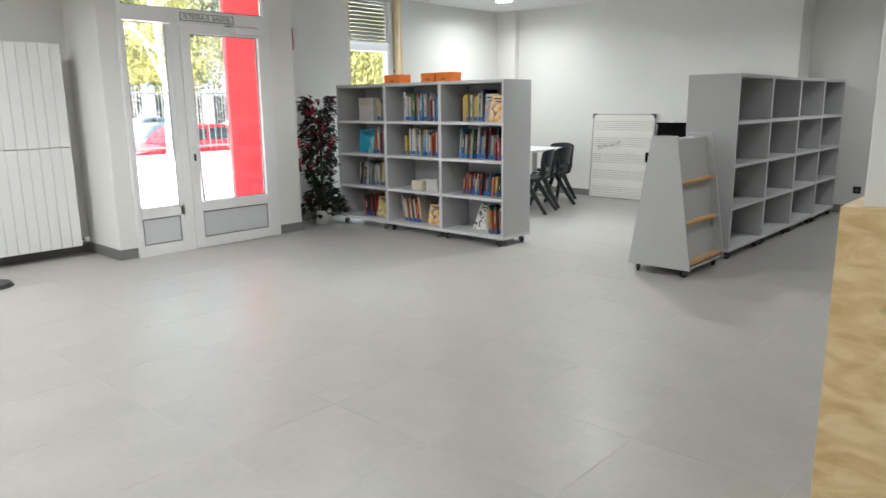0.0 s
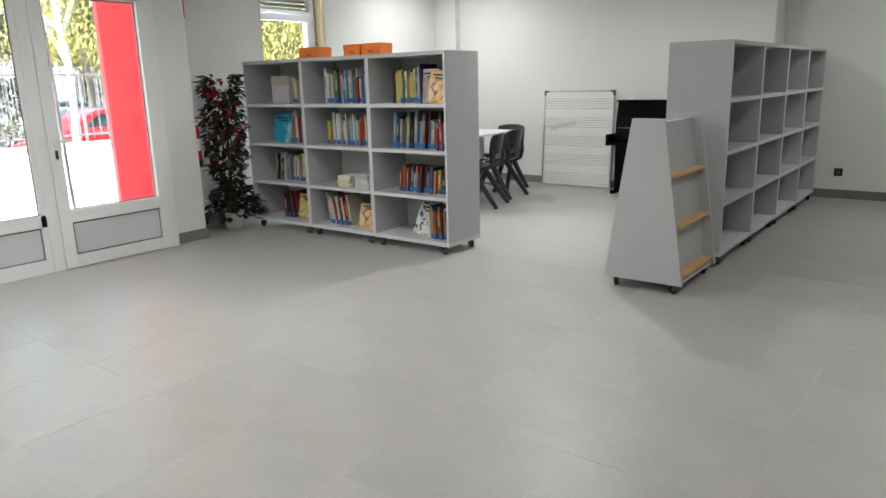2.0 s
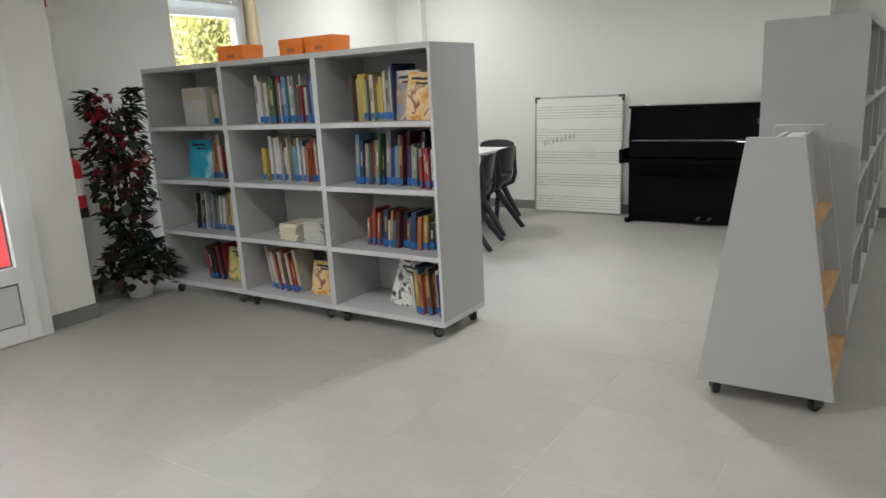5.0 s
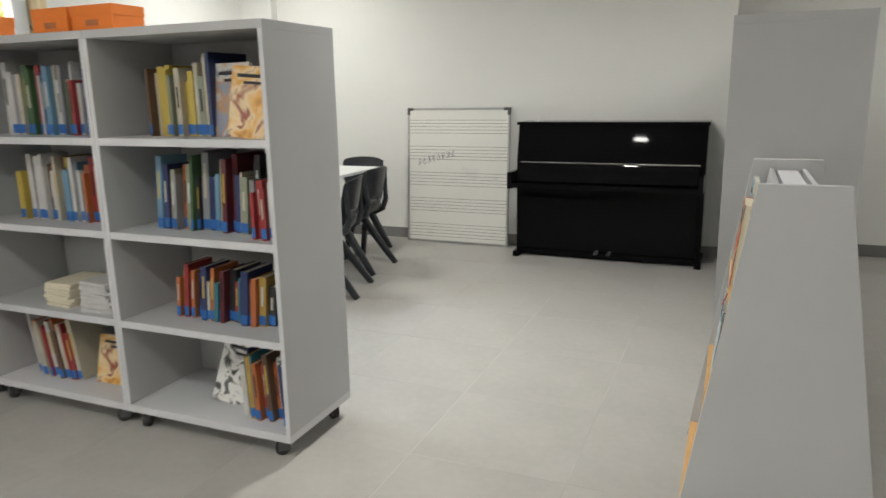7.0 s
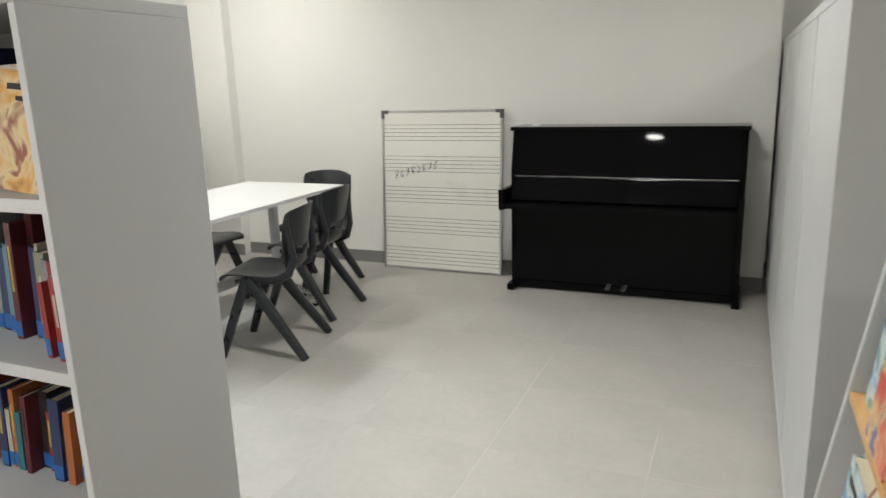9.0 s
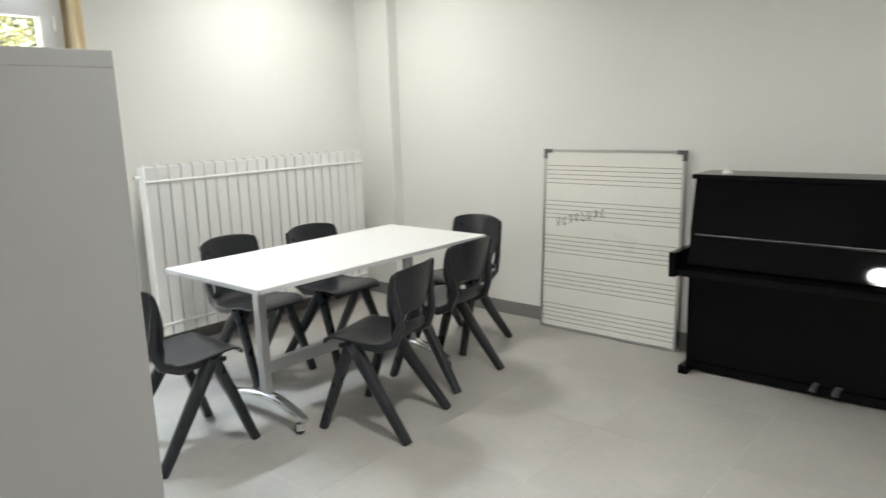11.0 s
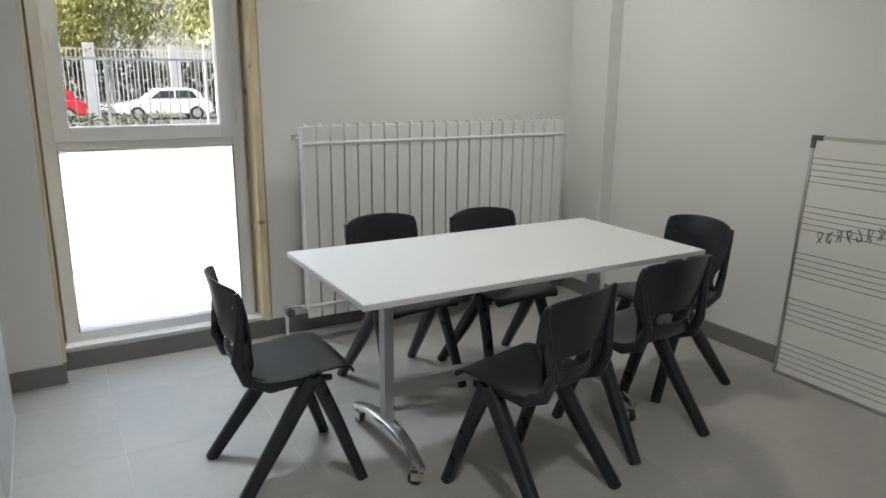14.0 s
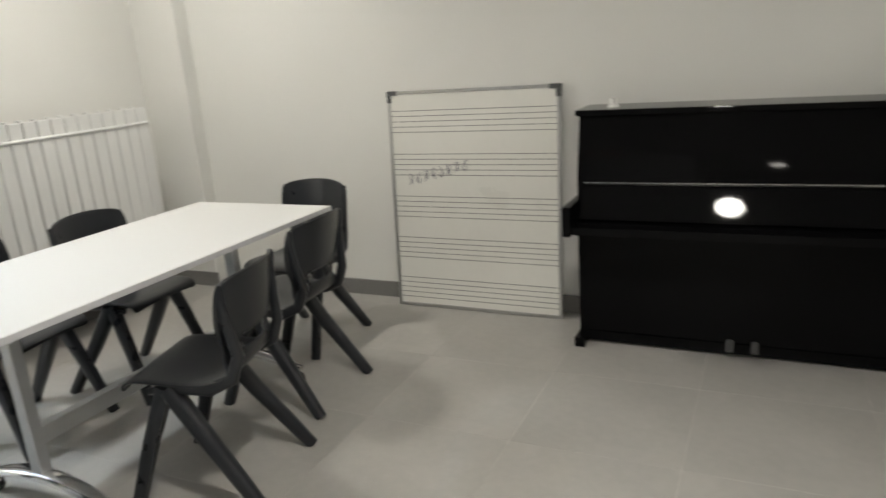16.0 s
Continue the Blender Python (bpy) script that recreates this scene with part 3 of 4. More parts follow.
NAMES = ("cream", "white", "red", "maroon", "navy", "teal", "green", "ochre", "yellow", "orange", "brown", "black", "grey", "sky blue", "sage")


def book_row(x0, x1, y, z, colours, hmin, hmax, lean=0.0, wmin=0.010, wmax=0.034, depth=0.16):
    """Books from x1 back to x0, with the spines near y; lean tips their tops towards -x, in degrees."""
    x, k, x0, hmin, hmax = x1, 0, x0 - 0.08, hmin * 1.06, hmax * 1.06
    while True:
        w = wmin + (wmax - wmin) * random.random() ** 1.5
        tip = lean * random.uniform(0.85, 1.1)
        c = colours[k % len(colours)] if random.random() < 0.72 else random.choice(colours)
        h = random.uniform(hmin * 0.93, hmax)
        step = (w + 0.0012) / math.cos(radians(tip))
        if x - step < x0:
            break
        x -= step
        k += 1
        book(w, h, depth * random.uniform(0.85, 1.08), BOOKS[c], pose(x, y + random.uniform(-0.018, 0.03), z + 0.0004, 0, -tip, 0), NAMES[c] + " hardback book standing on a shelf", band=random.random() < 0.82)


def cover_book(x, y, z, w, h, material, label, tip=10.0, turn=0.0, roll=0.0, thick=0.014, group="books shown face out"):
    """A book that shows its front, leaning back by tip degrees; faces -y before it is turned."""
    bm = box(-w / 2, w / 2, 0, 0.002, 0, h, bevel=0.0006)
    add_box(bm, -w / 2, w / 2, thick - 0.002, thick, 0, h)
    add_box(bm, -w / 2, -w / 2 + 0.002, 0.002, thick - 0.002, 0, h)
    nf = len(bm.faces)
    add_box(bm, -w / 2 + 0.002, w / 2 - 0.003, 0.002, thick - 0.002, 0.003, h - 0.003)
    bm.faces.ensure_lookup_table()
    for f in bm.faces[nf:]:
        f.material_index = 1
    ob = solid("picture_book", bm, [material, M_PAPER], label, "book", m=pose(x, y, z, 0, 0, turn) @ pose(0, 0, 0.0006, -tip, roll, 0), group=group)
    part("title_bar", boxes([(-w * 0.36, w * 0.2, -0.0012, -0.0003, h * 0.84, h * 0.89), (-w * 0.2, w * 0.34, -0.0012, -0.0003, h * 0.75, h * 0.79)]), BOOKS[BLACK], ob, "printed title bars")
    return ob


c1, c2, c3 = AX1 - AW, AX1 - 2 * AW, AX1 - 3 * AW   # left edges of the right, middle and left units
S0, S1, S2, S3 = SHELF[0], SHELF[1], SHELF[2], SHELF[3]
FY = AY + 0.13
# right unit
book_row(c1 + 0.23, c1 + 0.43, FY, S3, [SAGE, OCHRE, YELLOW, YELLOW, CREAM, BROWN], 0.20, 0.27)
book(0.012, 0.30, 0.22, BOOKS[CREAM], pose(c1 + 0.432, FY, S3), "tall cream hardback book standing on a shelf")
book(0.014, 0.305, 0.22, BOOKS[NAVY], pose(c1 + 0.446, FY, S3), "tall navy hardback book standing on a shelf")
cover_book(c1 + 0.545, FY - 0.01, S3, 0.20, 0.265, COVERS[1], "comic with a grey illustrated cover leaning on a shelf", 6, -14, 0)
cover_book(c1 + 0.665, FY - 0.07, S3, 0.19, 0.25, COVERS[0], "picture book with an orange illustrated cover leaning on a shelf", 8, -6, 4)
book_row(c1 + 0.21, c1 + 0.63, FY, S2, [BLACK, GREEN, SAGE, CREAM, ORANGE, MAROON, RED, MAROON, NAVY, SKYB, NAVY, GREY], 0.21, 0.29, -4)
book_row(c1 + 0.715, c1 + 0.775, FY - 0.07, S2, [GREY, WHITE, RED, CREAM], 0.17, 0.21, 0)
book_row(c1 + 0.27, c1 + 0.66, FY, S1, [BROWN, OCHRE, ORANGE, SAGE, NAVY, CREAM, TEAL, RED, BLACK, MAROON], 0.16, 0.215, -5)
book_row(c1 + 0.745, c1 + 0.775, FY, S1, [SAGE, GREEN, GREY], 0.18, 0.20, 0)
cover_book(c1 + 0.42, FY + 0.02, S0, 0.20, 0.27, COVERS[2], "comic with a black and white cover leaning on a shelf", 14, 8, 12)
book_row(c1 + 0.61, c1 + 0.765, FY - 0.05, S0, [NAVY, WHITE, WHITE, ORANGE, BROWN, RED, ORANGE, TEAL, OCHRE], 0.22, 0.275, 3)
# middle unit
book_row(c2 + 0.22, c2 + 0.77, FY, S3, [GREEN, WHITE, CREAM, GREY, WHITE, WHITE, SKYB, NAVY, NAVY, WHITE, RED, GREY], 0.21, 0.29, 0)
book_row(c2 + 0.21, c2 + 0.70, FY, S2, [YELLOW, BROWN, CREAM, WHITE, RED, ORANGE, SAGE, WHITE, SKYB, WHITE, TEAL], 0.21, 0.27, 0)
book_row(c2 + 0.78, c2 + 0.775, FY, S2, [MAROON, CREAM, WHITE], 0.20, 0.24, 0)
book_row(c2 + 0.20, c2 + 0.43, FY - 0.03, S0, [WHITE, RED, RED, CREAM, BROWN, ORANGE], 0.21, 0.27, 9)
cover_book(c2 + 0.60, FY, S0, 0.21, 0.215, COVERS[0], "picture book with a brown illustrated cover leaning on a shelf", 12, 4, 2)
book_row(c2 + 0.79, c2 + 0.775, FY + 0.05, S0, [BROWN, MAROON, BLACK], 0.2, 0.24, 0)


def pile(x, y, z, n, w, d, material, label, category):
    t = thing("book_pile", label, category, pose(x, y, z))
    zz = 0.0
    for i in range(n):
        h = random.uniform(0.010, 0.014)
        part("volume", box(-w / 2, w / 2, -d / 2, d / 2, zz, zz + h, bevel=0.0015), material, t, m=pose(random.uniform(-0.006, 0.006), random.uniform(-0.006, 0.006), 0, 0, 0, random.uniform(-5, 5)))
        zz += h + 0.0003


pile(c2 + 0.41, FY + 0.03, S1, 8, 0.15, 0.21, M_PAPER, "pile of cream booklets lying on a shelf", "books")
pile(c2 + 0.64, FY + 0.02, S1, 10, 0.16, 0.21, BOOKS[WHITE], "pile of white booklets lying on a shelf", "books")
# left unit
file_box = thing("magazine_box", "white cardboard magazine box on a shelf", "box", pose(c3 + 0.36, FY, S3))
part("carton", box(-0.12, 0.12, 0, 0.2, 0, 0.25, bevel=0.003), BOOKS[WHITE], file_box, "white carton")
part("print", box(-0.112, 0.112, -0.0012, -0.0003, 0.17, 0.24), BOOKS[CREAM], file_box, "faint printed band")
book_row(c3 + 0.575, c3 + 0.775, FY, S3, [OCHRE, YELLOW, TEAL, CREAM, SAGE], 0.2, 0.25, 0)
cover_book(c3 + 0.33, FY, S2, 0.24, 0.265, COVERS[6], "book with a teal cover leaning on a shelf", 8, 0, 0)
book_row(c3 + 0.545, c3 + 0.775, FY, S2, [SAGE, CREAM, WHITE, RED, WHITE, CREAM, ORANGE], 0.20, 0.28, 0)
book_row(c3 + 0.26, c3 + 0.775, FY, S1, [GREY, NAVY, WHITE, BLACK, CREAM, SAGE, OCHRE, CREAM, GREEN], 0.20, 0.26, -5)
book_row(c3 + 0.36, c3 + 0.48, FY, S0, [RED, BROWN, BLACK], 0.2, 0.25, 6)
cover_book(c3 + 0.60, FY, S0, 0.23, 0.24, COVERS[5], "picture book with a dim yellow cover leaning on a shelf", 10, 0, 0)

# orange boxes on top
for x0, w, d in ((-5.40, 0.235, 0.16), (-4.86, 0.185, 0.15), (-4.655, 0.205, 0.15)):
    ob = thing("card_box", "small orange cardboard box on top of the bookcase", "box", pose(x0 + w / 2, 6.12, BH), "orange boxes")
    part("tray", box(-w / 2, w / 2, -d / 2, d / 2, 0.0002, 0.07, bevel=0.002), M_ORANGE, ob, "orange card tray")
    part("lid", box(-w / 2 - 0.002, w / 2 + 0.002, -d / 2 - 0.002, d / 2 + 0.002, 0.05, 0.088, bevel=0.002), M_ORANGE, ob)
    part("label_plate", box(-0.03, 0.03, -d / 2 - 0.0012, -d / 2 - 0.0002, 0.014, 0.036), BOOKS[ORANGE], ob, "faint label")

# ---- sloping display stand ----
SX, SY0, SY1, SZ0, SZ1 = -2.181, 5.965, 6.66, 0.066, 1.104
stand = thing("display_stand", "grey A-shaped mobile book display with beech ledges", "bookcase", pose(SX, SY0, 0))
L = SY1 - SY0
WB, WT = 0.262, 0.104
BB, BT = WB - 0.078, 0.048


def trapezoid(y0, y1, wb=WB, wt=WT, z0=SZ0, z1=SZ1):
    bm = bmesh.new()
    a = [bm.verts.new((x, y0, z)) for x, z in ((-wb, z0), (wb, z0), (wt, z1), (-wt, z1))]
    f = bm.faces.new(a)
    r = bmesh.ops.extrude_face_region(bm, geom=[f])
    bmesh.ops.translate(bm, vec=(0, y1 - y0, 0), verts=[v for v in r["geom"] if isinstance(v, bmesh.types.BMVert)])
    bmesh.ops.recalc_face_normals(bm, faces=bm.faces)
    bmesh.ops.bevel(bm, geom=bm.edges[:], offset=0.0015, segments=1, affect="EDGES")
    return bm


part("end_panel", trapezoid(0, 0.022), M_LAM, stand)
part("end_panel", trapezoid(L - 0.022, L), M_LAM, stand)
for s in (-1, 1):
    lean = math.degrees(math.atan2(WB - WT, SZ1 - SZ0))
    part("back_board", sweep([(s * BB, 0.0225, SZ0 + 0.03), (s * BT, 0.0225, SZ1 - 0.03)], [(0, -0.006), (L - 0.045, -0.006), (L - 0.045, 0.006), (0, 0.006)] if s > 0 else [(0, -0.006), (-(L - 0.045), -0.006), (-(L - 0.045), 0.006), (0, 0.006)], up=(s, 0, 0)), M_LAM, stand)
    for z in (0.115, 0.425, 0.745):
        k = (z - SZ0) / (SZ1 - SZ0)
        xo = WB + (WT - WB) * k - 0.004
        xi = BB + (BT - BB) * k + 0.004
        part("ledge", box(*sorted((s * xi, s * xo)), 0.0225, L - 0.0225, z - 0.011, z + 0.008, bevel=0.002), M_BEECH, stand, "beech ledge")
part("base_board", box(-WB + 0.02, WB - 0.02, 0.0225, L - 0.0225, SZ0, SZ0 + 0.022, bevel=0.002), M_LAM_EDGE, stand)
part("top_rail", box(-0.03, 0.03, 0.0225, L - 0.0225, SZ1 - 0.06, SZ1 - 0.035), M_LAM_EDGE, stand)
for x, y, a in ((-0.2, 0.06, 30), (0.2, 0.06, -40), (-0.2, L - 0.06, 80), (0.2, L - 0.06, 10)):
    caster(stand, x, y, SZ0, SZ0, a)
# books on its western side
for yy, z, w, h, c, lab, th in ((0.14, 0.753, 0.20, 0.28, COVERS[5], "yellow picture book standing on the display ledge", 0.02), (0.40, 0.753, 0.17, 0.25, COVERS[3], "red storybook with a ribbon standing on the display ledge", 0.035), (0.56, 0.753, 0.16, 0.30, COVERS[4], "blue picture book standing on the display ledge", 0.015),
                                (0.42, 0.433, 0.20, 0.26, COVERS[4], "blue and white picture book standing on the display ledge", 0.03), (0.16, 0.433, 0.2, 0.25, BOOKS[BROWN], "brown hardback standing on the display ledge", 0.03),
                                (0.30, 0.123, 0.22, 0.25, COVERS[7], "pink picture book standing on the display ledge", 0.012)):
    k = (z - SZ0) / (SZ1 - SZ0)
    xi = BB + (BT - BB) * k + 0.012 + th + 0.012
    cover_book(SX - xi, SY0 + yy, z, w, h, c, lab, 6.3, -90, 0, th, "books on the display stand")
ribbon = solid("bookmark_ribbon", sweep([(SX - 0.115, SY0 + 0.34, 0.86), (SX - 0.135, SY0 + 0.33, 0.80), (SX - 0.150, SY0 + 0.345, 0.73), (SX - 0.17, SY0 + 0.35, 0.68)], ring(0.004, 0.0015, 6)), M_REDSIGN, "thin red bookmark ribbon hanging from a storybook", "ribbon", smooth=60)

# ---- table ----
TZ = 0.765
tx0, tx1, ty0, ty1 = -5.74, -4.97, 7.50, 9.043
table = thing("table", "white folding table on silver T-legs with casters", "table", pose((tx0 + tx1) / 2, (ty0 + ty1) / 2, 0))
hw, hl = (tx1 - tx0) / 2, (ty1 - ty0) / 2
part("tabletop", box(-hw, hw, -hl, hl, TZ - 0.022, TZ, bevel=0.003), M_TABLE, table, "white laminate top")
part("top_edge", boxes([(hw, hw + 0.002, -hl, hl, TZ - 0.021, TZ - 0.002), (-hw - 0.002, -hw, -hl, hl, TZ - 0.021, TZ - 0.002), (-hw, hw, -hl - 0.002, -hl, TZ - 0.021, TZ - 0.002), (-hw, hw, hl, hl + 0.002, TZ - 0.021, TZ - 0.002)]), M_LAM_EDGE, table, "grey edge band")
part("apron_rail", boxes([(-0.03, 0.03, -hl + 0.24, hl - 0.24, TZ - 0.062, TZ - 0.022)], 0.003), M_STEEL, table)
part("stretcher", box(-0.02, 0.02, -hl + 0.26, hl - 0.26, 0.235, 0.295, bevel=0.004), M_STEEL, table, "silver stretcher bar")
for s in (-1, 1):
    y = s * (hl - 0.255)
    lg = part("leg", box(-0.025, 0.025, y - 0.02, y + 0.02, 0.12, TZ - 0.022, bevel=0.004), M_STEEL, table, "silver steel column leg")
    part("top_bracket", box(-0.27, 0.27, y - 0.025, y + 0.025, TZ - 0.05, TZ - 0.0225, bevel=0.004), M_STEEL, lg)
    n = 13
    pts = [(-0.30 + 0.6 * i / (n - 1), y, 0.125 - 0.052 * (abs(-1 + 2 * i / (n - 1)) ** 1.8)) for i in range(n)]
    part("foot", sweep(pts, ring(0.032, 0.020, 14, 0.7), scales=[0.6 + 0.4 * (1 - abs(-1 + 2 * i / (n - 1)) ** 2) for i in range(n)]), M_CHROME, table, "polished arched aluminium foot", 50)
    for q in (-1, 1):
        caster(table, q * 0.27, y, 0.075, 0.075, 25 * q + 60 * s, M_CHROME)


# ---- chairs ----
def chair_shell():
    """The moulded seat and back of a one-piece school chair that faces +y; seat at about 0.45."""
    prof = [(0.214, 0.420, 0.180), (0.218, 0.435, 0.188), (0.198, 0.447, 0.194), (0.13, 0.452, 0.198), (0.04, 0.442, 0.200), (-0.05, 0.436, 0.198), (-0.115, 0.440, 0.190), (-0.160, 0.460, 0.170), (-0.182, 0.495, 0.150),
            (-0.190, 0.535, 0.145), (-0.194, 0.575, 0.160), (-0.200, 0.620, 0.196), (-0.212, 0.700, 0.203), (-0.226, 0.765, 0.200), (-0.232, 0.792, 0.185), (-0.240, 0.802, 0.165)]
    cols, bm, grid = 15, bmesh.new(), []
    for k, (y, z, w) in enumerate(prof):
        row = []
        back = k >= 8
        for i in range(cols):
            u = -1 + 2 * i / (cols - 1)
            dy = dz = 0.0
            if back:
                dy = 0.055 * abs(u) ** 2.2
            else:
                dz = 0.010 * abs(u) ** 3 * (1 if k > 1 else -1)
            if k >= 14:
                dz -= 0.022 * abs(u) ** 3
            row.append(bm.verts.new((u * w, y + dy, z + dz)))
        grid.append(row)
    hole = set()
    for k in range(9, 10):
        for i in range(3, 11):
            hole.add((k, i))
    for k in range(len(prof) - 1):
        for i in range(cols - 1):
            if (k, i) not in hole:
                bm.faces.new((grid[k][i], grid[k][i + 1], grid[k + 1][i + 1], grid[k + 1][i]))
    bmesh.ops.recalc_face_normals(bm, faces=bm.faces)
    r = bmesh.ops.solidify(bm, geom=bm.faces[:], thickness=0.011)
    bmesh.ops.recalc_face_normals(bm, faces=bm.faces)
    return bm


def make_chair():
    c = thing("school_chair", "charcoal grey moulded plastic school chair at the white table", "chair", group="chairs round the table")
    seat = part("shell", chair_shell(), M_CHAIR, c, "one-piece seat and back", 60)
    sub = seat.modifiers.new("smooth", "SUBSURF")
    sub.levels = sub.render_levels = 1
    for s in (-1, 1):
        x = s * 0.165
        part("side_rail", sweep([(x, 0.13, 0.410), (x, 0.02, 0.425), (x, -0.09, 0.420), (x * 0.97, -0.165, 0.455), (x * 0.93, -0.195, 0.53), (x * 1.04, -0.185, 0.62), (x * 1.14, -0.18, 0.72), (x * 1.14, -0.19, 0.775)], ring(0.020, 0.017, 10, 0.8), up=(s, 0, 0), scales=[0.6, 1, 1.15, 1.15, 1, 0.85, 0.7, 0.45]), M_CHAIR, c, "", 60)
        part("leg", sweep([(x * 1.02, 0.065, 0.428), (x * 1.12, 0.14, 0.24), (s * 0.205, 0.225, 0.0)], ring(0.025, 0.022, 10, 0.6), up=(s, 0, 0), scales=[1.15, 1.0, 0.85]), M_CHAIR, c, "", 50)
        part("leg", sweep([(x * 1.02, 0.055, 0.425), (x * 1.10, -0.06, 0.25), (s * 0.210, -0.238, 0.0)], ring(0.025, 0.024, 10, 0.6), up=(s, 0, 0), scales=[1.2, 1.1, 0.85]), M_CHAIR, c, "", 50)
    part("cross_rib", boxes([(-0.165, 0.165, 0.045, 0.075, 0.395, 0.432)], 0.006), M_CHAIR, c)
    return c


chair = make_chair()
chair.matrix_basis = pose(-5.43, 7.365, 0, 0, 0, 0)
for x, y, a in ((-4.89, 8.11, 105), (-5.045, 8.75, 93), (-5.345, 9.255, 178), (-5.92, 8.10, -84), (-5.83, 8.62, -88)):
    copy_thing(chair, pose(x, y, 0, 0, 0, a))

# ---- column radiator in the reading corner ----
rad = thing("radiator", "white steel column radiator on the wall", "radiator", pose(-6.66, 0, 0))
ry0, ry1, rz0, rz1, nsec = 7.86, 9.59, 0.155, 1.20, 22
step = (ry1 - ry0) / nsec
for i in range(nsec):
    y = ry0 + step * i
    bm = box(0.055, 0.072, y + 0.004, y + step - 0.004, rz0, rz1, bevel=0.006)
    add_box(bm, -0.06, 0.055, y + step / 2 - 0.012, y + step / 2 + 0.012, rz0 + 0.02, rz1 - 0.012, bevel=0.004)
    add_cyl(bm, (0.0, y + step / 2, rz1 - 0.012), (0.0, y + step / 2, rz1 + 0.008), 0.016, seg=10)
    part("section", bm, M_RAD, rad)
for z in (rz0 + 0.07, rz1 - 0.09):
    part("header", sweep([(0.072, ry0, z), (0.072, ry1, z)], ring(0.007, 0.010, 10)), M_RAD, rad, "", 50)
part("valve", add_cyl(cyl((0, ry0 - 0.10, rz0 + 0.05), (0, ry0, rz0 + 0.05), 0.014), (0, ry0 - 0.10, rz0 + 0.05), (0.05, ry0 - 0.10, rz0 + 0.05), 0.022), M_CHROME, rad, "chrome valve", 40)
part("valve_knob", cyl((0.05, ry0 - 0.10, rz0 + 0.05), (0.085, ry0 - 0.10, rz0 + 0.05), 0.024), M_DGREY, rad, "dark valve knob", 40)
part("supply_pipe", cyl((-0.0, ry0 - 0.10, 0.0), (0.0, ry0 - 0.10, rz0 + 0.04), 0.009), M_RAD, rad, "", 40)
part("air_vent", cyl((0.0, ry0 - 0.03, rz1 - 0.06), (0.0, ry0 + 0.01, rz1 - 0.06), 0.014), M_CHROME, rad, "", 40)
part("end_plug", add_cyl(cyl((0.0, ry1, rz1 - 0.05), (0.0, ry1 + 0.03, rz1 - 0.05), 0.016), (0.0, ry1, rz1 - 0.15), (0.0, ry1 + 0.035, rz1 - 0.15), 0.02), M_STEEL, rad, "", 40)
for y in (ry0 + 0.25, ry1 - 0.25):
    part("bracket", box(-0.18, -0.055, y - 0.012, y + 0.012, rz1 - 0.2, rz1 - 0.17), M_RAD, rad)

# tall radiator beside the entrance
rad2 = thing("radiator", "tall white panel radiator on the wall by the entrance", "radiator", pose(-6.66, 0, 0))
for i in range(15):
    y = 3.25 - 0.09 * (i + 1)
    for z0, z1 in ((0.105, 1.017), (1.023, 1.93)):
        part("section", box(0.0, 0.06, y + 0.0012, y + 0.0888, z0, z1, bevel=0.004), M_RAD, rad2)
part("back_tube", box(-0.05, 0.0, 1.92, 3.23, 0.14, 1.90, bevel=0.004), M_RAD, rad2)
part("valve", add_cyl(cyl((-0.02, 3.25, 0.16), (-0.02, 3.30, 0.16), 0.013), (-0.02, 3.30, 0.16), (0.04, 3.30, 0.16), 0.02), M_CHROME, rad2, "chrome valve", 40)
part("air_vent", cyl((0.0, 3.24, 1.84), (0.0, 3.30, 1.84), 0.012), M_RAD, rad2, "", 40)
part("bracket", boxes([(-0.18, -0.05, 2.1, 2.13, 1.6, 1.64), (-0.18, -0.05, 3.0, 3.03, 1.6, 1.64)]), M_RAD, rad2)

# ---- piano ----
px0, px1 = -3.995, -2.54
piano = thing("upright_piano", "closed black lacquered upright piano against the wall", "piano", pose(0, 0, 0))


def prism_x(x0, x1, pts, bevel=0.003):
    """An outline in y, z drawn from x0 to x1."""
    bm = bmesh.new()
    f = bm.faces.new([bm.verts.new((x0, y, z)) for y, z in pts])
    r = bmesh.ops.extrude_face_region(bm, geom=[f])
    bmesh.ops.translate(bm, vec=(x1 - x0, 0, 0), verts=[v for v in r["geom"] if isinstance(v, bmesh.types.BMVert)])
    bmesh.ops.recalc_face_normals(bm, faces=bm.faces)
    if bevel:
        bmesh.ops.bevel(bm, geom=bm.edges[:], offset=bevel, segments=2, affect="EDGES")
    return bm


for x in (px0, px1 - 0.035):
    part("side_panel", prism_x(x, x + 0.035, [(9.60, 0.02), (9.90, 0.02), (9.90, 1.065), (9.66, 1.065), (9.60, 0.80)]), M_PIANO, piano)
    part("arm", box(x, x + 0.035, 9.325, 9.60, 0.585, 0.715, bevel=0.006), M_PIANO, piano)
    part("toe_block", box(x - 0.004, x + 0.045, 9.50, 9.90, 0.0, 0.045, bevel=0.004), M_PIANO, piano)
part("upper_panel", prism_x(px0 + 0.036, px1 - 0.036, [(9.590, 0.775), (9.610, 0.775), (9.6655, 1.066), (9.6455, 1.066)]), M_PIANO, piano, "tilted glossy front panel")
part("lower_panel", box(px0 + 0.036, px1 - 0.036, 9.585, 9.605, 0.06, 0.585, bevel=0.003), M_PIANO, piano)
part("bottom_rail", box(px0 + 0.036, px1 - 0.036, 9.575, 9.61, 0.012, 0.058, bevel=0.003), M_PIANO, piano)
part("key_bed", box(px0 + 0.036, px1 - 0.036, 9.345, 9.60, 0.59, 0.625, bevel=0.003), M_PIANO, piano)
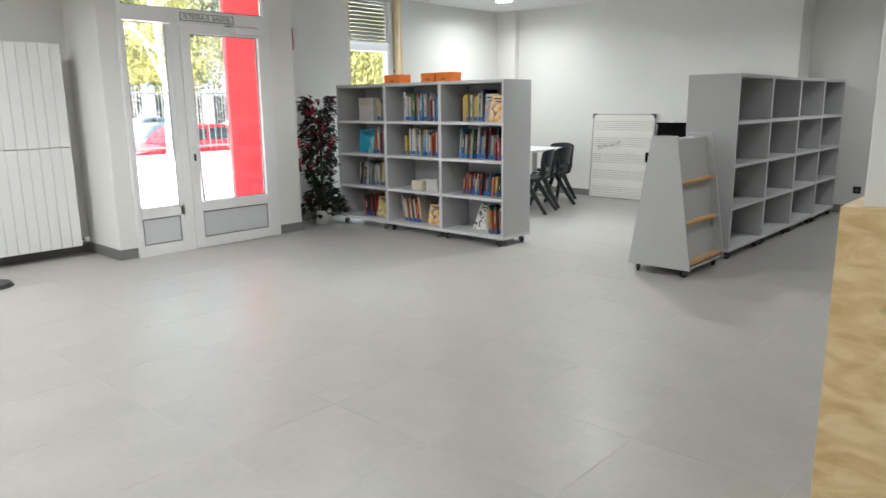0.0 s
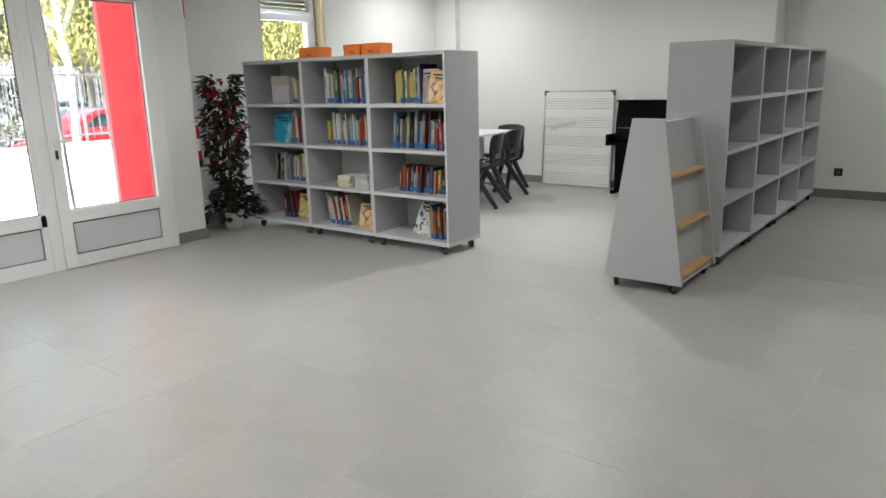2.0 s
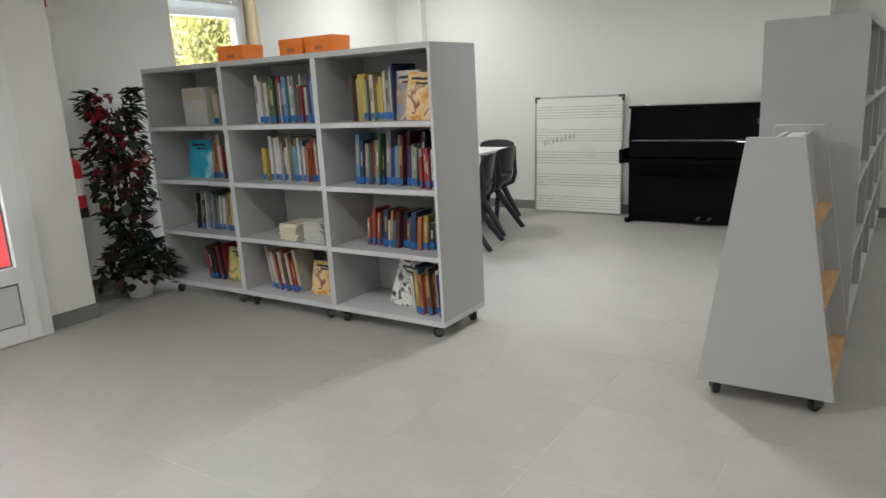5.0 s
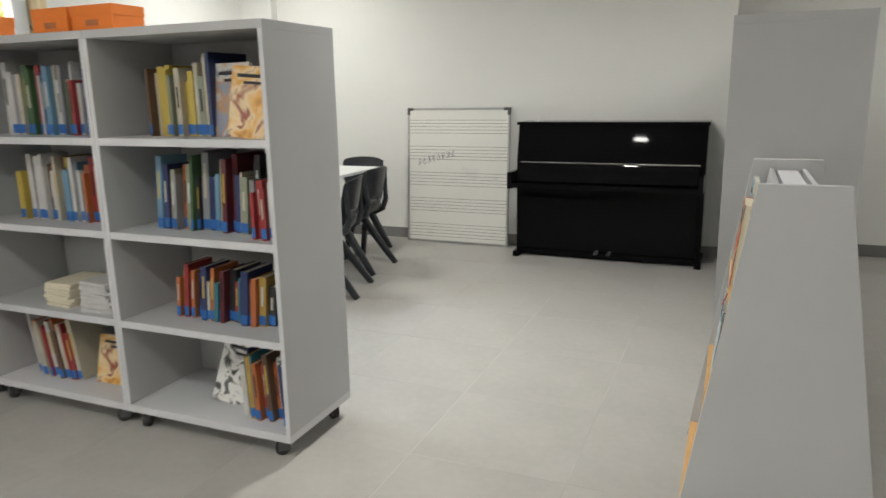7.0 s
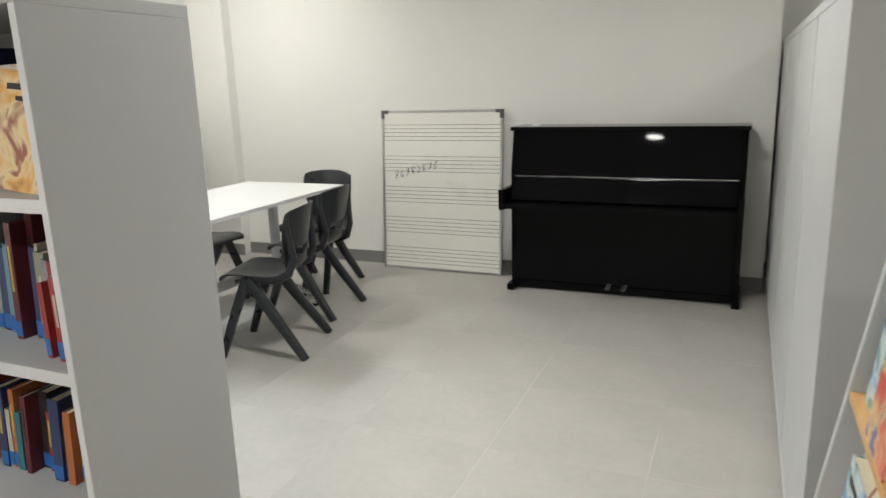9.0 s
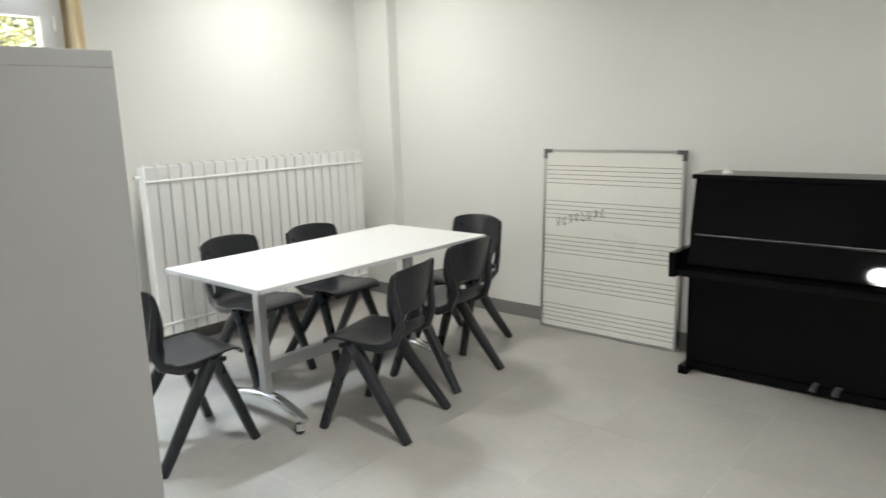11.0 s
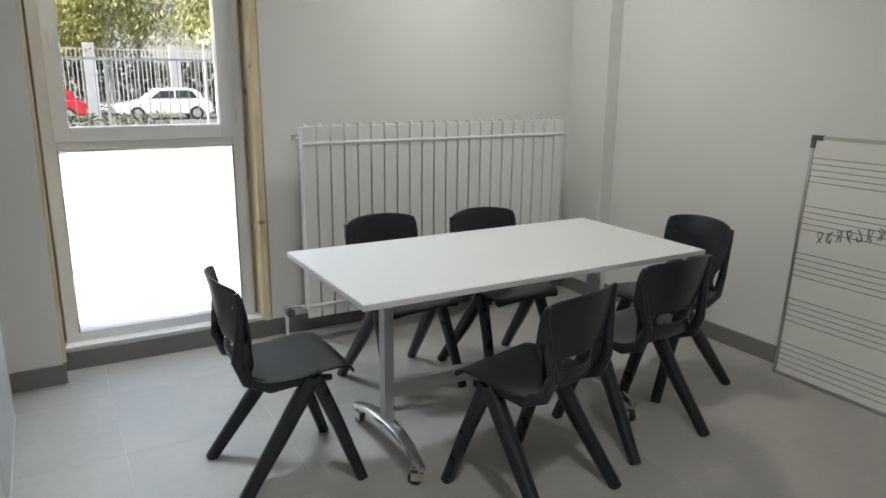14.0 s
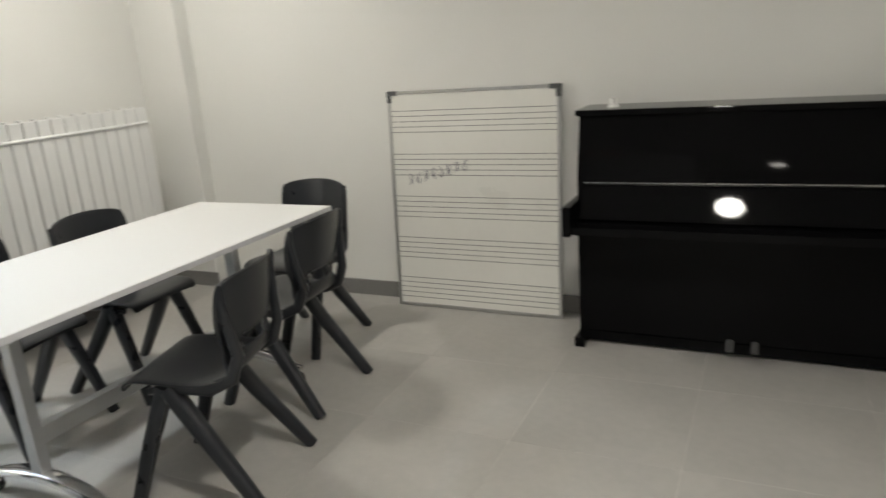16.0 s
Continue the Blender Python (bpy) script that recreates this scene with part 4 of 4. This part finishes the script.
part("fall_board", prism_x(px0 + 0.037, px1 - 0.037, [(9.455, 0.632), (9.584, 0.632), (9.584, 0.772), (9.528, 0.766), (9.460, 0.640)], 0.006), M_PIANO, piano, "closed key lid")
part("lid_edge", box(px0 + 0.037, px1 - 0.037, 9.578, 9.587, 0.773, 0.7765), M_CHROME, piano, "thin bright line along the key lid")
part("top_lid", box(px0 - 0.012, px1 + 0.012, 9.63, 9.91, 1.066, 1.092, bevel=0.004), M_PIANO, piano, "top lid")
part("back_frame", box(px0 + 0.035, px1 - 0.035, 9.86, 9.90, 0.04, 1.06), M_PIANO, piano)
for x in (-3.32, -3.22):
    part("pedal", sweep([(x, 9.60, 0.07), (x, 9.53, 0.072), (x, 9.49, 0.062)], ring(0.016, 0.006, 10)), M_DGREY, piano, "dark pedal", 50)
for zz in (0.83, 0.92):
    part("hinge", cyl((px0 - 0.003, 9.68, zz), (px0 + 0.001, 9.68, zz), 0.012), M_CHROME, piano)
solid("small_ornament", add_cyl(cyl((-3.86, 9.75, 1.092), (-3.86, 9.75, 1.105), 0.028, 0.022), (-3.86, 9.75, 1.105), (-3.86, 9.75, 1.13), 0.010, 0.016), M_WHITE, "small white knob-like object on the piano lid", "ornament", smooth=40)

# ---- music whiteboard ----
bw, bh = 0.965, 1.20
board = thing("whiteboard", "music whiteboard with printed staves leaning on the wall", "whiteboard", pose(-5.108, 9.815, 0.002, -3.6, 0, -0.3))
part("sheet", box(0.016, bw - 0.016, 0.004, 0.014, 0.016, bh - 0.016), M_BOARD, board, "white enamel sheet")
part("frame", boxes([(0, 0.017, 0, 0.02, 0, bh), (bw - 0.017, bw, 0, 0.02, 0, bh), (0.017, bw - 0.017, 0, 0.02, 0, 0.017), (0.017, bw - 0.017, 0, 0.02, bh - 0.017, bh)], 0.002), M_ALU, board, "aluminium frame")
for x in (0, bw):
    s = 1 if x == 0 else -1
    for z, q in ((bh, -1),):
        part("corner_cap", boxes([(*sorted((x - s * 0.002, x + s * 0.055)), -0.003, 0.022, z - 0.022, z + 0.002), (*sorted((x - s * 0.002, x + s * 0.021)), -0.003, 0.022, z - 0.06, z - 0.022)], 0.002), M_DGREY, board, "dark corner cap")
for g in range(5):
    for k in range(5):
        z = bh - 0.105 - 0.232 * g - 0.0285 * k
        part("stave_line", box(0.018, bw - 0.018, 0.0030, 0.0038, z - 0.0014, z + 0.0014), M_INK, board)
bm = bmesh.new()
for i in range(8):
    x, z = 0.12 + 0.046 * i, 0.725 + 0.011 * i
    pts = [(x + 0.014 * math.sin(5 * q + i), 0.0030, z + 0.030 * math.cos(3.3 * q + 2 * i)) for q in [k / 3 for k in range(9)]]
    sweep(pts, ring(0.0016, n=5), bm, up=(0, 1, 0.01))
part("handwriting", bm, M_INK2, board, "row of illegible marker scribbles")

# ---- plant ----
plant = thing("potted_plant", "artificial plant with dark leaves and crimson flowers in white pot", "plant", pose(-6.33, 5.86, 0))
bm = bmesh.new()
prof = [(0.0, 0.004), (0.075, 0.0), (0.082, 0.02), (0.098, 0.14), (0.106, 0.142), (0.106, 0.165), (0.097, 0.165), (0.090, 0.13), (0.0, 0.13)]
rings = [[bm.verts.new((r * math.cos(a), r * math.sin(a), z)) for r, z in prof[1:-1]] for a in [2 * math.pi * i / 28 for i in range(28)]]
for p, q in zip(rings, rings[1:] + rings[:1]):
    for i in range(len(p) - 1):
        bm.faces.new((p[i], q[i], q[i + 1], p[i + 1]))
bm.faces.new([r[0] for r in reversed(rings)]), bm.faces.new([r[-1] for r in rings])
bmesh.ops.recalc_face_normals(bm, faces=bm.faces)
part("pot", bm, M_WHITE, plant, "white plastic pot", 40)
part("soil", cyl((0, 0, 0.131), (0, 0, 0.139), 0.089), M_STEM, plant)
bm = cyl((0, 0, 0.13), (0.01, 0.02, 1.32), 0.018, 0.010)
for i in range(3):
    sweep([(0.045 * math.cos(5 * q + 2.1 * i) * (1 - 0.2 * q), 0.045 * math.sin(5 * q + 2.1 * i), 0.14 + 1.2 * q) for q in [k / 24 for k in range(25)]], ring(0.006, n=6), bm)
part("stem", bm, M_STEM, plant, "entwined brown stems", 60)


def leaf_into(bm, p, d, size, curl):
    d = d.normalized()
    s = d.cross(Vector((0.1, 0.2, 1))).normalized()
    u = s.cross(d)
    a = [bm.verts.new(p), bm.verts.new(p + d * size * 0.45 + s * size * 0.34 + u * curl), bm.verts.new(p + d * size * 0.8 + s * size * 0.22), bm.verts.new(p + d * size - u * curl),
         bm.verts.new(p + d * size * 0.8 - s * size * 0.22), bm.verts.new(p + d * size * 0.45 - s * size * 0.34 + u * curl), bm.verts.new(p + d * size * 0.5 - u * curl * 0.4)]
    for i in range(6):
        bm.faces.new((a[i], a[(i + 1) % 6], a[6]))


rng = random.Random(4)
bm, br, fl, pk = bmesh.new(), bmesh.new(), bmesh.new(), bmesh.new()


def girth(z):
    return 0.27 - 0.45 * (z - 0.14) if z < 0.42 else (0.13 + 0.10 * math.sin((z - 0.4) / 0.95 * math.pi)) * 0.87 if z < 1.25 else 0.14


for i in range(1250):
    z = rng.uniform(0.16, 1.45) if rng.random() < 0.78 else rng.uniform(0.10, 0.45)
    if 0.42 < z < 0.62 and rng.random() < 0.5:
        continue
    a, r = rng.uniform(0, 2 * math.pi), girth(z) * rng.random() ** 0.5
    if z > 1.28:
        a = rng.choice((0.8, -2.2)) + rng.uniform(-0.5, 0.5)
        r = rng.uniform(0.05, 0.17)
    if z < 0.40 and rng.random() < 0.35:
        a, r = rng.uniform(0.2, 2.4), girth(z) * rng.uniform(0.5, 1.2)
    p = Vector((r * math.cos(a), r * math.sin(a), z))
    d = Vector((math.cos(a) + rng.uniform(-0.8, 0.8), math.sin(a) + rng.uniform(-0.8, 0.8), rng.uniform(-0.9, 0.6)))
    leaf_into(br if rng.random() < (0.5 if z > 0.6 else 0.1) else bm, p, d, rng.uniform(0.065, 0.105), rng.uniform(0.002, 0.012))
part("foliage", bm, M_LEAF, plant, "dark green leaves")
part("bronze_foliage", br, M_BRONZE, plant, "dark bronze-red leaves")
for i in range(24):
    z, a = rng.uniform(0.62, 1.42), rng.uniform(-1.9, 1.0)
    r = girth(z) * rng.uniform(0.8, 1.05)
    p = Vector((r * math.cos(a), r * math.sin(a), z))
    for k in range(9):
        d = Vector((math.cos(a) * 0.7 + rng.uniform(-0.8, 0.8), math.sin(a) * 0.7 + rng.uniform(-0.8, 0.8), rng.uniform(-0.5, 0.8)))
        leaf_into(pk if i in (3, 11, 17) else fl, p, d, rng.uniform(0.042, 0.064), 0.006)
part("blossom", fl, M_FLOWER, plant, "crimson fabric flowers")["kind"] = "stuff"
part("faded_blossom", pk, M_PINK, plant, "faded pink fabric flowers")["kind"] = "stuff"

# ---- fire extinguisher, signs, sockets ----
ext = thing("fire_extinguisher", "red fire extinguisher with black valve hung on the pier", "extinguisher", pose(-6.33, 5.505, 0.66))
bm = cyl((0, 0, 0), (0, 0, 0.33), 0.062, seg=24)
add_cyl(bm, (0, 0, 0.33), (0, 0, 0.375), 0.062, 0.026, seg=24)
part("cylinder", bm, M_REDSIGN, ext, "red enamelled cylinder", 40)
part("boot", cyl((0, 0, -0.02), (0, 0, 0.045), 0.065, seg=24), M_BLACK, ext, "black foot ring", 40)
part("label_band", cyl((0, 0, 0.13), (0, 0, 0.24), 0.0628, seg=24), M_WHITE, ext, "printed label")
part("valve", boxes([(-0.02, 0.02, -0.02, 0.02, 0.375, 0.42), (-0.012, 0.10, -0.012, 0.012, 0.425, 0.438), (-0.012, 0.085, -0.010, 0.010, 0.395, 0.405)], 0.003), M_BLACK, ext, "black valve and handle")
part("hose", sweep([(-0.02, 0.0, 0.40), (-0.07, 0.03, 0.39), (-0.085, 0.03, 0.28), (-0.075, 0.03, 0.08)], ring(0.010, n=8)), M_BLACK, ext, "black rubber hose", 60)
part("bracket", box(-0.02, 0.02, -0.085, -0.062, 0.28, 0.34), M_DGREY, ext)
fs = thing("fire_sign", "small red fire equipment sign above the extinguisher", "sign", pose(-6.24, 5.4235, 2.06))
part("plate", box(-0.10, 0.10, 0, 0.003, -0.11, 0.11), M_REDSIGN, fs, "red plate")
part("symbol", box(-0.03, 0.03, 0.003, 0.0042, -0.07, 0.07), M_WHITE, fs, "plain white symbol")
skt = thing("wall_socket", "black wall socket above the skirting", "socket", pose(-1.745, YN2, 0.285))
part("plate", box(-0.042, 0.042, -0.010, 0, -0.042, 0.042, bevel=0.004), M_BLACK, skt)
part("insert", cyl((0, -0.0105, 0), (0, -0.013, 0), 0.021), M_DGREY, skt, "round insert")
base = thing("umbrella_base", "round black base on the floor by the radiator", "stand", pose(-5.98, 2.30, 0))
part("disc", cyl((0, 0, 0), (0, 0, 0.03), 0.17, 0.15, seg=32), M_BLACK, base, "black disc", 40)
part("post", cyl((0, 0, 0.03), (0, 0, 0.9), 0.018), M_BLACK, base, "", 40)

# ---- outside ----
GZ = -0.06
LOW = -0.62
bm = bmesh.new()
line = [(OUT - 0.001, GZ), (-18.5, GZ), (-18.62, LOW), (-900, LOW)]
edge = [[bm.verts.new((x, y, z)) for x, z in line] for y in (-700, 700)]
for k in range(3):
    bm.faces.new((edge[0][k], edge[1][k], edge[1][k + 1], edge[0][k + 1]))
bmesh.ops.recalc_face_normals(bm, faces=bm.faces)
solid("ground", bm, M_PAVE, "pale sunlit concrete forecourt above a lower car park", "ground", "structure")
solid("road", box(-47, -18.7, -200, 200, LOW, LOW + 0.006), M_ROAD, "asphalt car park below the kerb", "road", "structure")
solid("kerb", box(-18.72, -18.3, -200, 200, LOW, 0.09, bevel=0.02), M_KERB, "low granite kerb wall", "kerb", "structure")
red = thing("red_cladding", "bright red metal cladding panel beside the entrance", "cladding", kind="structure")
bm = bmesh.new()
foot = bm.faces.new([bm.verts.new((x, y, GZ)) for x, y in ((-6.56, 4.87), (-6.19, 5.096), (-6.80, 5.096), (-6.62, 4.87))])
up = bmesh.ops.extrude_face_region(bm, geom=[foot])
bmesh.ops.translate(bm, vec=(0, 0, 2.8), verts=[v for v in up["geom"] if isinstance(v, bmesh.types.BMVert)])
bmesh.ops.recalc_face_normals(bm, faces=bm.faces)
bmesh.ops.bevel(bm, geom=bm.edges[:], offset=0.004, segments=1, affect="EDGES")
part("sheet", bm, M_RED, red)


def fence(x, y0, y1, z0, z1, gap, thick, every, post, label, metal=M_FENCE):
    f = thing("fence", label, "fence", pose(x, 0, z0))
    bar = mesh("bar", box(-thick, thick, -thick, thick, 0.08, z1), metal)
    for k in range(int((y1 - y0) / gap)):
        y = y0 + gap * k
        if k % every == 0:
            part("post", box(-post, post, y - post, y + post, 0, z1 + (0.25 if post > 0.1 else 0.06), bevel=0.008), metal, f, "pale post")
        else:
            b = new("bar", bar)
            b.parent, b.location = f, (0, y, 0)
    for z in (0.16, z1 - 0.06):
        part("rail", box(-0.025, 0.025, y0, y1, z, z + 0.05), metal, f)


fence(-18.5, 3.0, 17.0, 0.09, 1.68, 0.19, 0.008, 13, 0.03, "thin grey railing fence standing on the kerb", M_RAIL)
fence(-43.0, 1.27, 42.0, LOW, 3.3, 0.2, 0.022, 20, 0.26, "white railing fence with thick white pillars")
stop = thing("road_sign", "round white road sign on a thin pole", "sign", pose(-28.5, 11.85, LOW))
part("pole", cyl((0, 0, 0), (0, 0, 3.6), 0.04), M_FENCE, stop, "", 40)
part("disc", cyl((0.045, 0, 3.32), (0.06, 0, 3.32), 0.30, seg=28), M_WHITE, stop, "white round plate", 40)
part("stripe", box(0.061, 0.064, -0.17, 0.17, 3.28, 3.36), BOOKS[GREY], stop, "grey bar")


def car(m, paint, label):
    c = thing("car", label, "car", m)
    lower = [(-2.05, 0.25), (2.05, 0.25), (2.1, 0.55), (2.0, 0.72), (1.1, 0.90), (-1.75, 0.95), (-2.08, 0.8)]
    bm = bmesh.new()
    f = bm.faces.new([bm.verts.new((x, -0.85, z)) for x, z in lower])
    r = bmesh.ops.extrude_face_region(bm, geom=[f])
    bmesh.ops.translate(bm, vec=(0, 1.7, 0), verts=[v for v in r["geom"] if isinstance(v, bmesh.types.BMVert)])
    bmesh.ops.recalc_face_normals(bm, faces=bm.faces)
    bmesh.ops.bevel(bm, geom=bm.edges[:], offset=0.07, segments=3, affect="EDGES")
    part("body", bm, paint, c, "", 50)
    for name, up, wid, ma in (("cabin", [(-1.75, 0.93), (1.05, 0.90), (0.35, 1.42), (-1.0, 1.46), (-1.45, 1.35)], 0.74, paint), ("side_window", [(-1.42, 0.98), (0.75, 0.96), (0.25, 1.34), (-0.95, 1.37), (-1.2, 1.30)], 0.755, M_CARG)):
        bm = bmesh.new()
        f = bm.faces.new([bm.verts.new((x, -wid, z)) for x, z in up])
        r = bmesh.ops.extrude_face_region(bm, geom=[f])
        bmesh.ops.translate(bm, vec=(0, 2 * wid, 0), verts=[v for v in r["geom"] if isinstance(v, bmesh.types.BMVert)])
        bmesh.ops.recalc_face_normals(bm, faces=bm.faces)
        bmesh.ops.bevel(bm, geom=bm.edges[:], offset=0.05 if ma is paint else 0.02, segments=2, affect="EDGES")
        part(name, bm, ma, c, "", 50)
    for y in (-0.765, 0.765):
        part("door_pillar", boxes([(-0.42, -0.34, y - 0.008, y + 0.008, 0.96, 1.37)]), paint, c)
    part("windscreen", box(-0.004, 0.004, -0.6, 0.6, 0.0, 0.52, m=pose(0.93, 0, 0.96, 0, -53, 0)), M_CARG, c)
    for x in (-1.3, 1.3):
        for y in (-0.80, 0.80):
            w = part("wheel", cyl((x, y - 0.1, 0.31), (x, y + 0.1, 0.31), 0.31, seg=24), M_RUBBER, c, "", 40)
            part("rim", cyl((x, y - 0.105, 0.31), (x, y + 0.105, 0.31), 0.19, seg=18), M_STEEL, w, "", 40)
    for y in (-0.6, 0.6):
        part("headlight", box(1.93, 2.09, y - 0.16, y + 0.16, 0.56, 0.68, bevel=0.03), M_WHITE, c)


car(pose(-20.9, 11.85, LOW, 0, 0, -90), M_CARR, "parked red hatchback just below the kerb")
car(pose(-21.2, 17.4, LOW, 0, 0, 92), M_CARB, "parked blue-grey hatchback just below the kerb")
car(pose(-24.6, 13.6, LOW, 0, 0, 90), M_CARB, "parked blue-grey car in the second row")
car(pose(-26.4, 18.4, LOW, 0, 0, 88), M_CARW, "parked white hatchback in the second row")
car(pose(-39.0, 12.0, LOW, 0, 0, -90), M_CARW, "parked white hatchback before the far fence")
car(pose(-39.2, 6.6, LOW, 0, 0, -91), M_CARR, "parked red hatchback before the far fence")
car(pose(-39.0, 20.0, LOW, 0, 0, 90), M_CARB, "parked blue-grey car before the far fence")


def tree(x, y, h, spread, material, label, seed, drooping=False, n=5200, bark=None, leafsize=1.0):
    r = random.Random(seed)
    t = thing("tree", label, "tree", pose(x, y, LOW))
    trunk_top = h * 0.5
    bm = sweep([(0, 0, 0), (0.1, 0.05, trunk_top * 0.5), (0.05, -0.1, trunk_top), (0.2, 0.0, h * 0.8)], ring(0.2 if bark is None else 0.11, n=10), scales=[1.2, 0.85, 0.65, 0.2])
    tips = []
    for i in range(16):
        a, z = r.uniform(0, 6.283), trunk_top * r.uniform(0.55, 1.3)
        q = Vector((math.cos(a) * spread * r.uniform(0.4, 0.95), math.sin(a) * spread * r.uniform(0.4, 0.95), z + h * r.uniform(0.08, 0.35)))
        p = Vector((0.05, 0, z))
        mid = (p + q) / 2 + Vector((0, 0, 0.3))
        sweep([p, mid, q], ring(0.07, n=6), bm, scales=[1, 0.7, 0.25])
        tips += [q, mid, (q + mid) / 2]
    part("trunk", bm, bark or M_BARK, t, "trunk and limbs", 60)
    bm = bmesh.new()
    for i in range(n):
        c = r.choice(tips)
        g = Vector((r.gauss(0, 1), r.gauss(0, 1), r.gauss(0, 0.8))) * spread * 0.2
        p = c + g
        if drooping:
            p.z = max(p.z - r.random() ** 2 * h * 0.38, 2.7 + 0.7 * r.random())
        d = Vector((r.uniform(-1, 1), r.uniform(-1, 1), -1.6 if drooping else r.uniform(-1, 0.6)))
        leaf_into(bm, p, d, r.uniform(0.10, 0.22) * leafsize, 0.02 * leafsize)
    part("crown", bm, material, t, "loose leafy crown")


tree(-19.7, 10.7, 9.5, 1.6, M_FOLY, "slender birch with drooping yellow-green foliage", 1, True, 6500, M_BIRCH, 0.5)
tree(-44.5, 10.3, 9.5, 2.7, M_FOLY, "birch with drooping yellow foliage behind the far fence", 6, True, 8000, M_BIRCH)
tree(-45.5, 5.5, 9.0, 3.2, M_FOLY, "tree with drooping yellow-green foliage behind the far fence", 11, True, 7000)
tree(-34.0, 13.9, 9.0, 2.6, M_FOLD, "broad olive-green tree among the parked cars", 2, False, 8000)
tree(-33.0, 17.8, 8.5, 2.8, M_FOLD, "broad olive-green tree among the parked cars", 3, False, 8000)
tree(-50.0, 7.0, 10.0, 4.0, M_FOLD, "broad olive-green tree behind the far fence", 14, False, 7000)
tree(-51.0, 12.5, 10.5, 4.2, M_FOLD, "broad olive-green tree behind the far fence", 15, False, 7000)
tree(-46.5, 16.5, 9.5, 3.4, M_FOLD, "broad olive-green tree behind the far fence", 4, False, 7000)
tree(-46.0, 24.0, 9.0, 3.4, M_FOLY, "tree with drooping yellow-green foliage behind the far fence", 5, True, 7000)
tree(-28.5, 25.2, 8.5, 2.6, M_FOLY, "tree with drooping yellow-green foliage beside the car park", 21, True, 6500)
tree(-32.5, 28.8, 9.0, 3.0, M_FOLY, "tree with drooping yellow-green foliage beside the car park", 22, True, 6500)
tree(-47.0, 31.0, 9.5, 3.8, M_FOLD, "broad olive-green tree behind the far fence", 8, False, 7000)
r = random.Random(9)
bm = bmesh.new()
for i in range(14000):
    leaf_into(bm, Vector((r.gauss(-46.0, 0.5), r.uniform(0, 42), LOW + r.random() ** 0.8 * 2.6)), Vector((r.uniform(-1, 1), r.uniform(-1, 1), r.uniform(-0.3, 1))), r.uniform(0.2, 0.42), 0.03)
solid("hedge", bm, M_FOLD, "clipped dark hedge behind the far fence", "hedge", "stuff")
bm = bmesh.new()
for i in range(2600):
    leaf_into(bm, Vector((r.gauss(-19.05, 0.12), r.uniform(3, 9.2), LOW + r.random() ** 0.6 * 1.25)), Vector((r.uniform(-1, 1), r.uniform(-1, 1), r.uniform(-0.3, 1))), r.uniform(0.06, 0.13), 0.02)
solid("shrubs", bm, M_FOLD, "straggling low shrubs at the foot of the fence", "shrub", "stuff")
house = thing("building", "pale rendered building with dark windows far behind the trees", "building")
part("wall", box(-72, -60, -10, 70, LOW, 6.0), M_FACADE, house)
part("roof", box(-72.4, -59.6, -10.4, 70.4, 6.0, 6.4), M_KERB, house)
for yy in range(-7, 68, 4):
    for zz in (1.0, 4.0):
        wdw = part("window", box(-60.0, -59.9, yy, yy + 1.8, zz, zz + 1.5), M_PVC, house)
        part("pane", box(-59.9, -59.88, yy + 0.1, yy + 1.7, zz + 0.1, zz + 1.4), M_CARG, wdw)

# ---- floor tiles ----
GX, GY, TX, TY, JT = -1.0, 2.085, 0.603, 0.5945, 0.0026
tile = mesh("tile", boxes([(JT / 2, TX - JT / 2, JT / 2, TY - JT / 2, -0.0006, 0.0)]), M_TILE)
far_bm, count = bmesh.new(), 0
for i in range(-11, 8):
    for j in range(-8, 15):
        x, y = GX + TX * i, GY + TY * j
        if x + TX < OUT or x > XE or y + TY < YS or y > YN2:
            continue
        if -6.9 < x < -0.3 and 2.0 < y < 9.9 and count < 300:
            t = new("tile", tile)
            t.parent, t.location = floor, (x, y, 0)
            count += 1
        else:
            add_box(far_bm, x + JT / 2, x + TX - JT / 2, y + JT / 2, y + TY - JT / 2, -0.0006, 0)
part("tiles_beyond", far_bm, M_TILE_FAR, floor)["kind"] = "stuff"
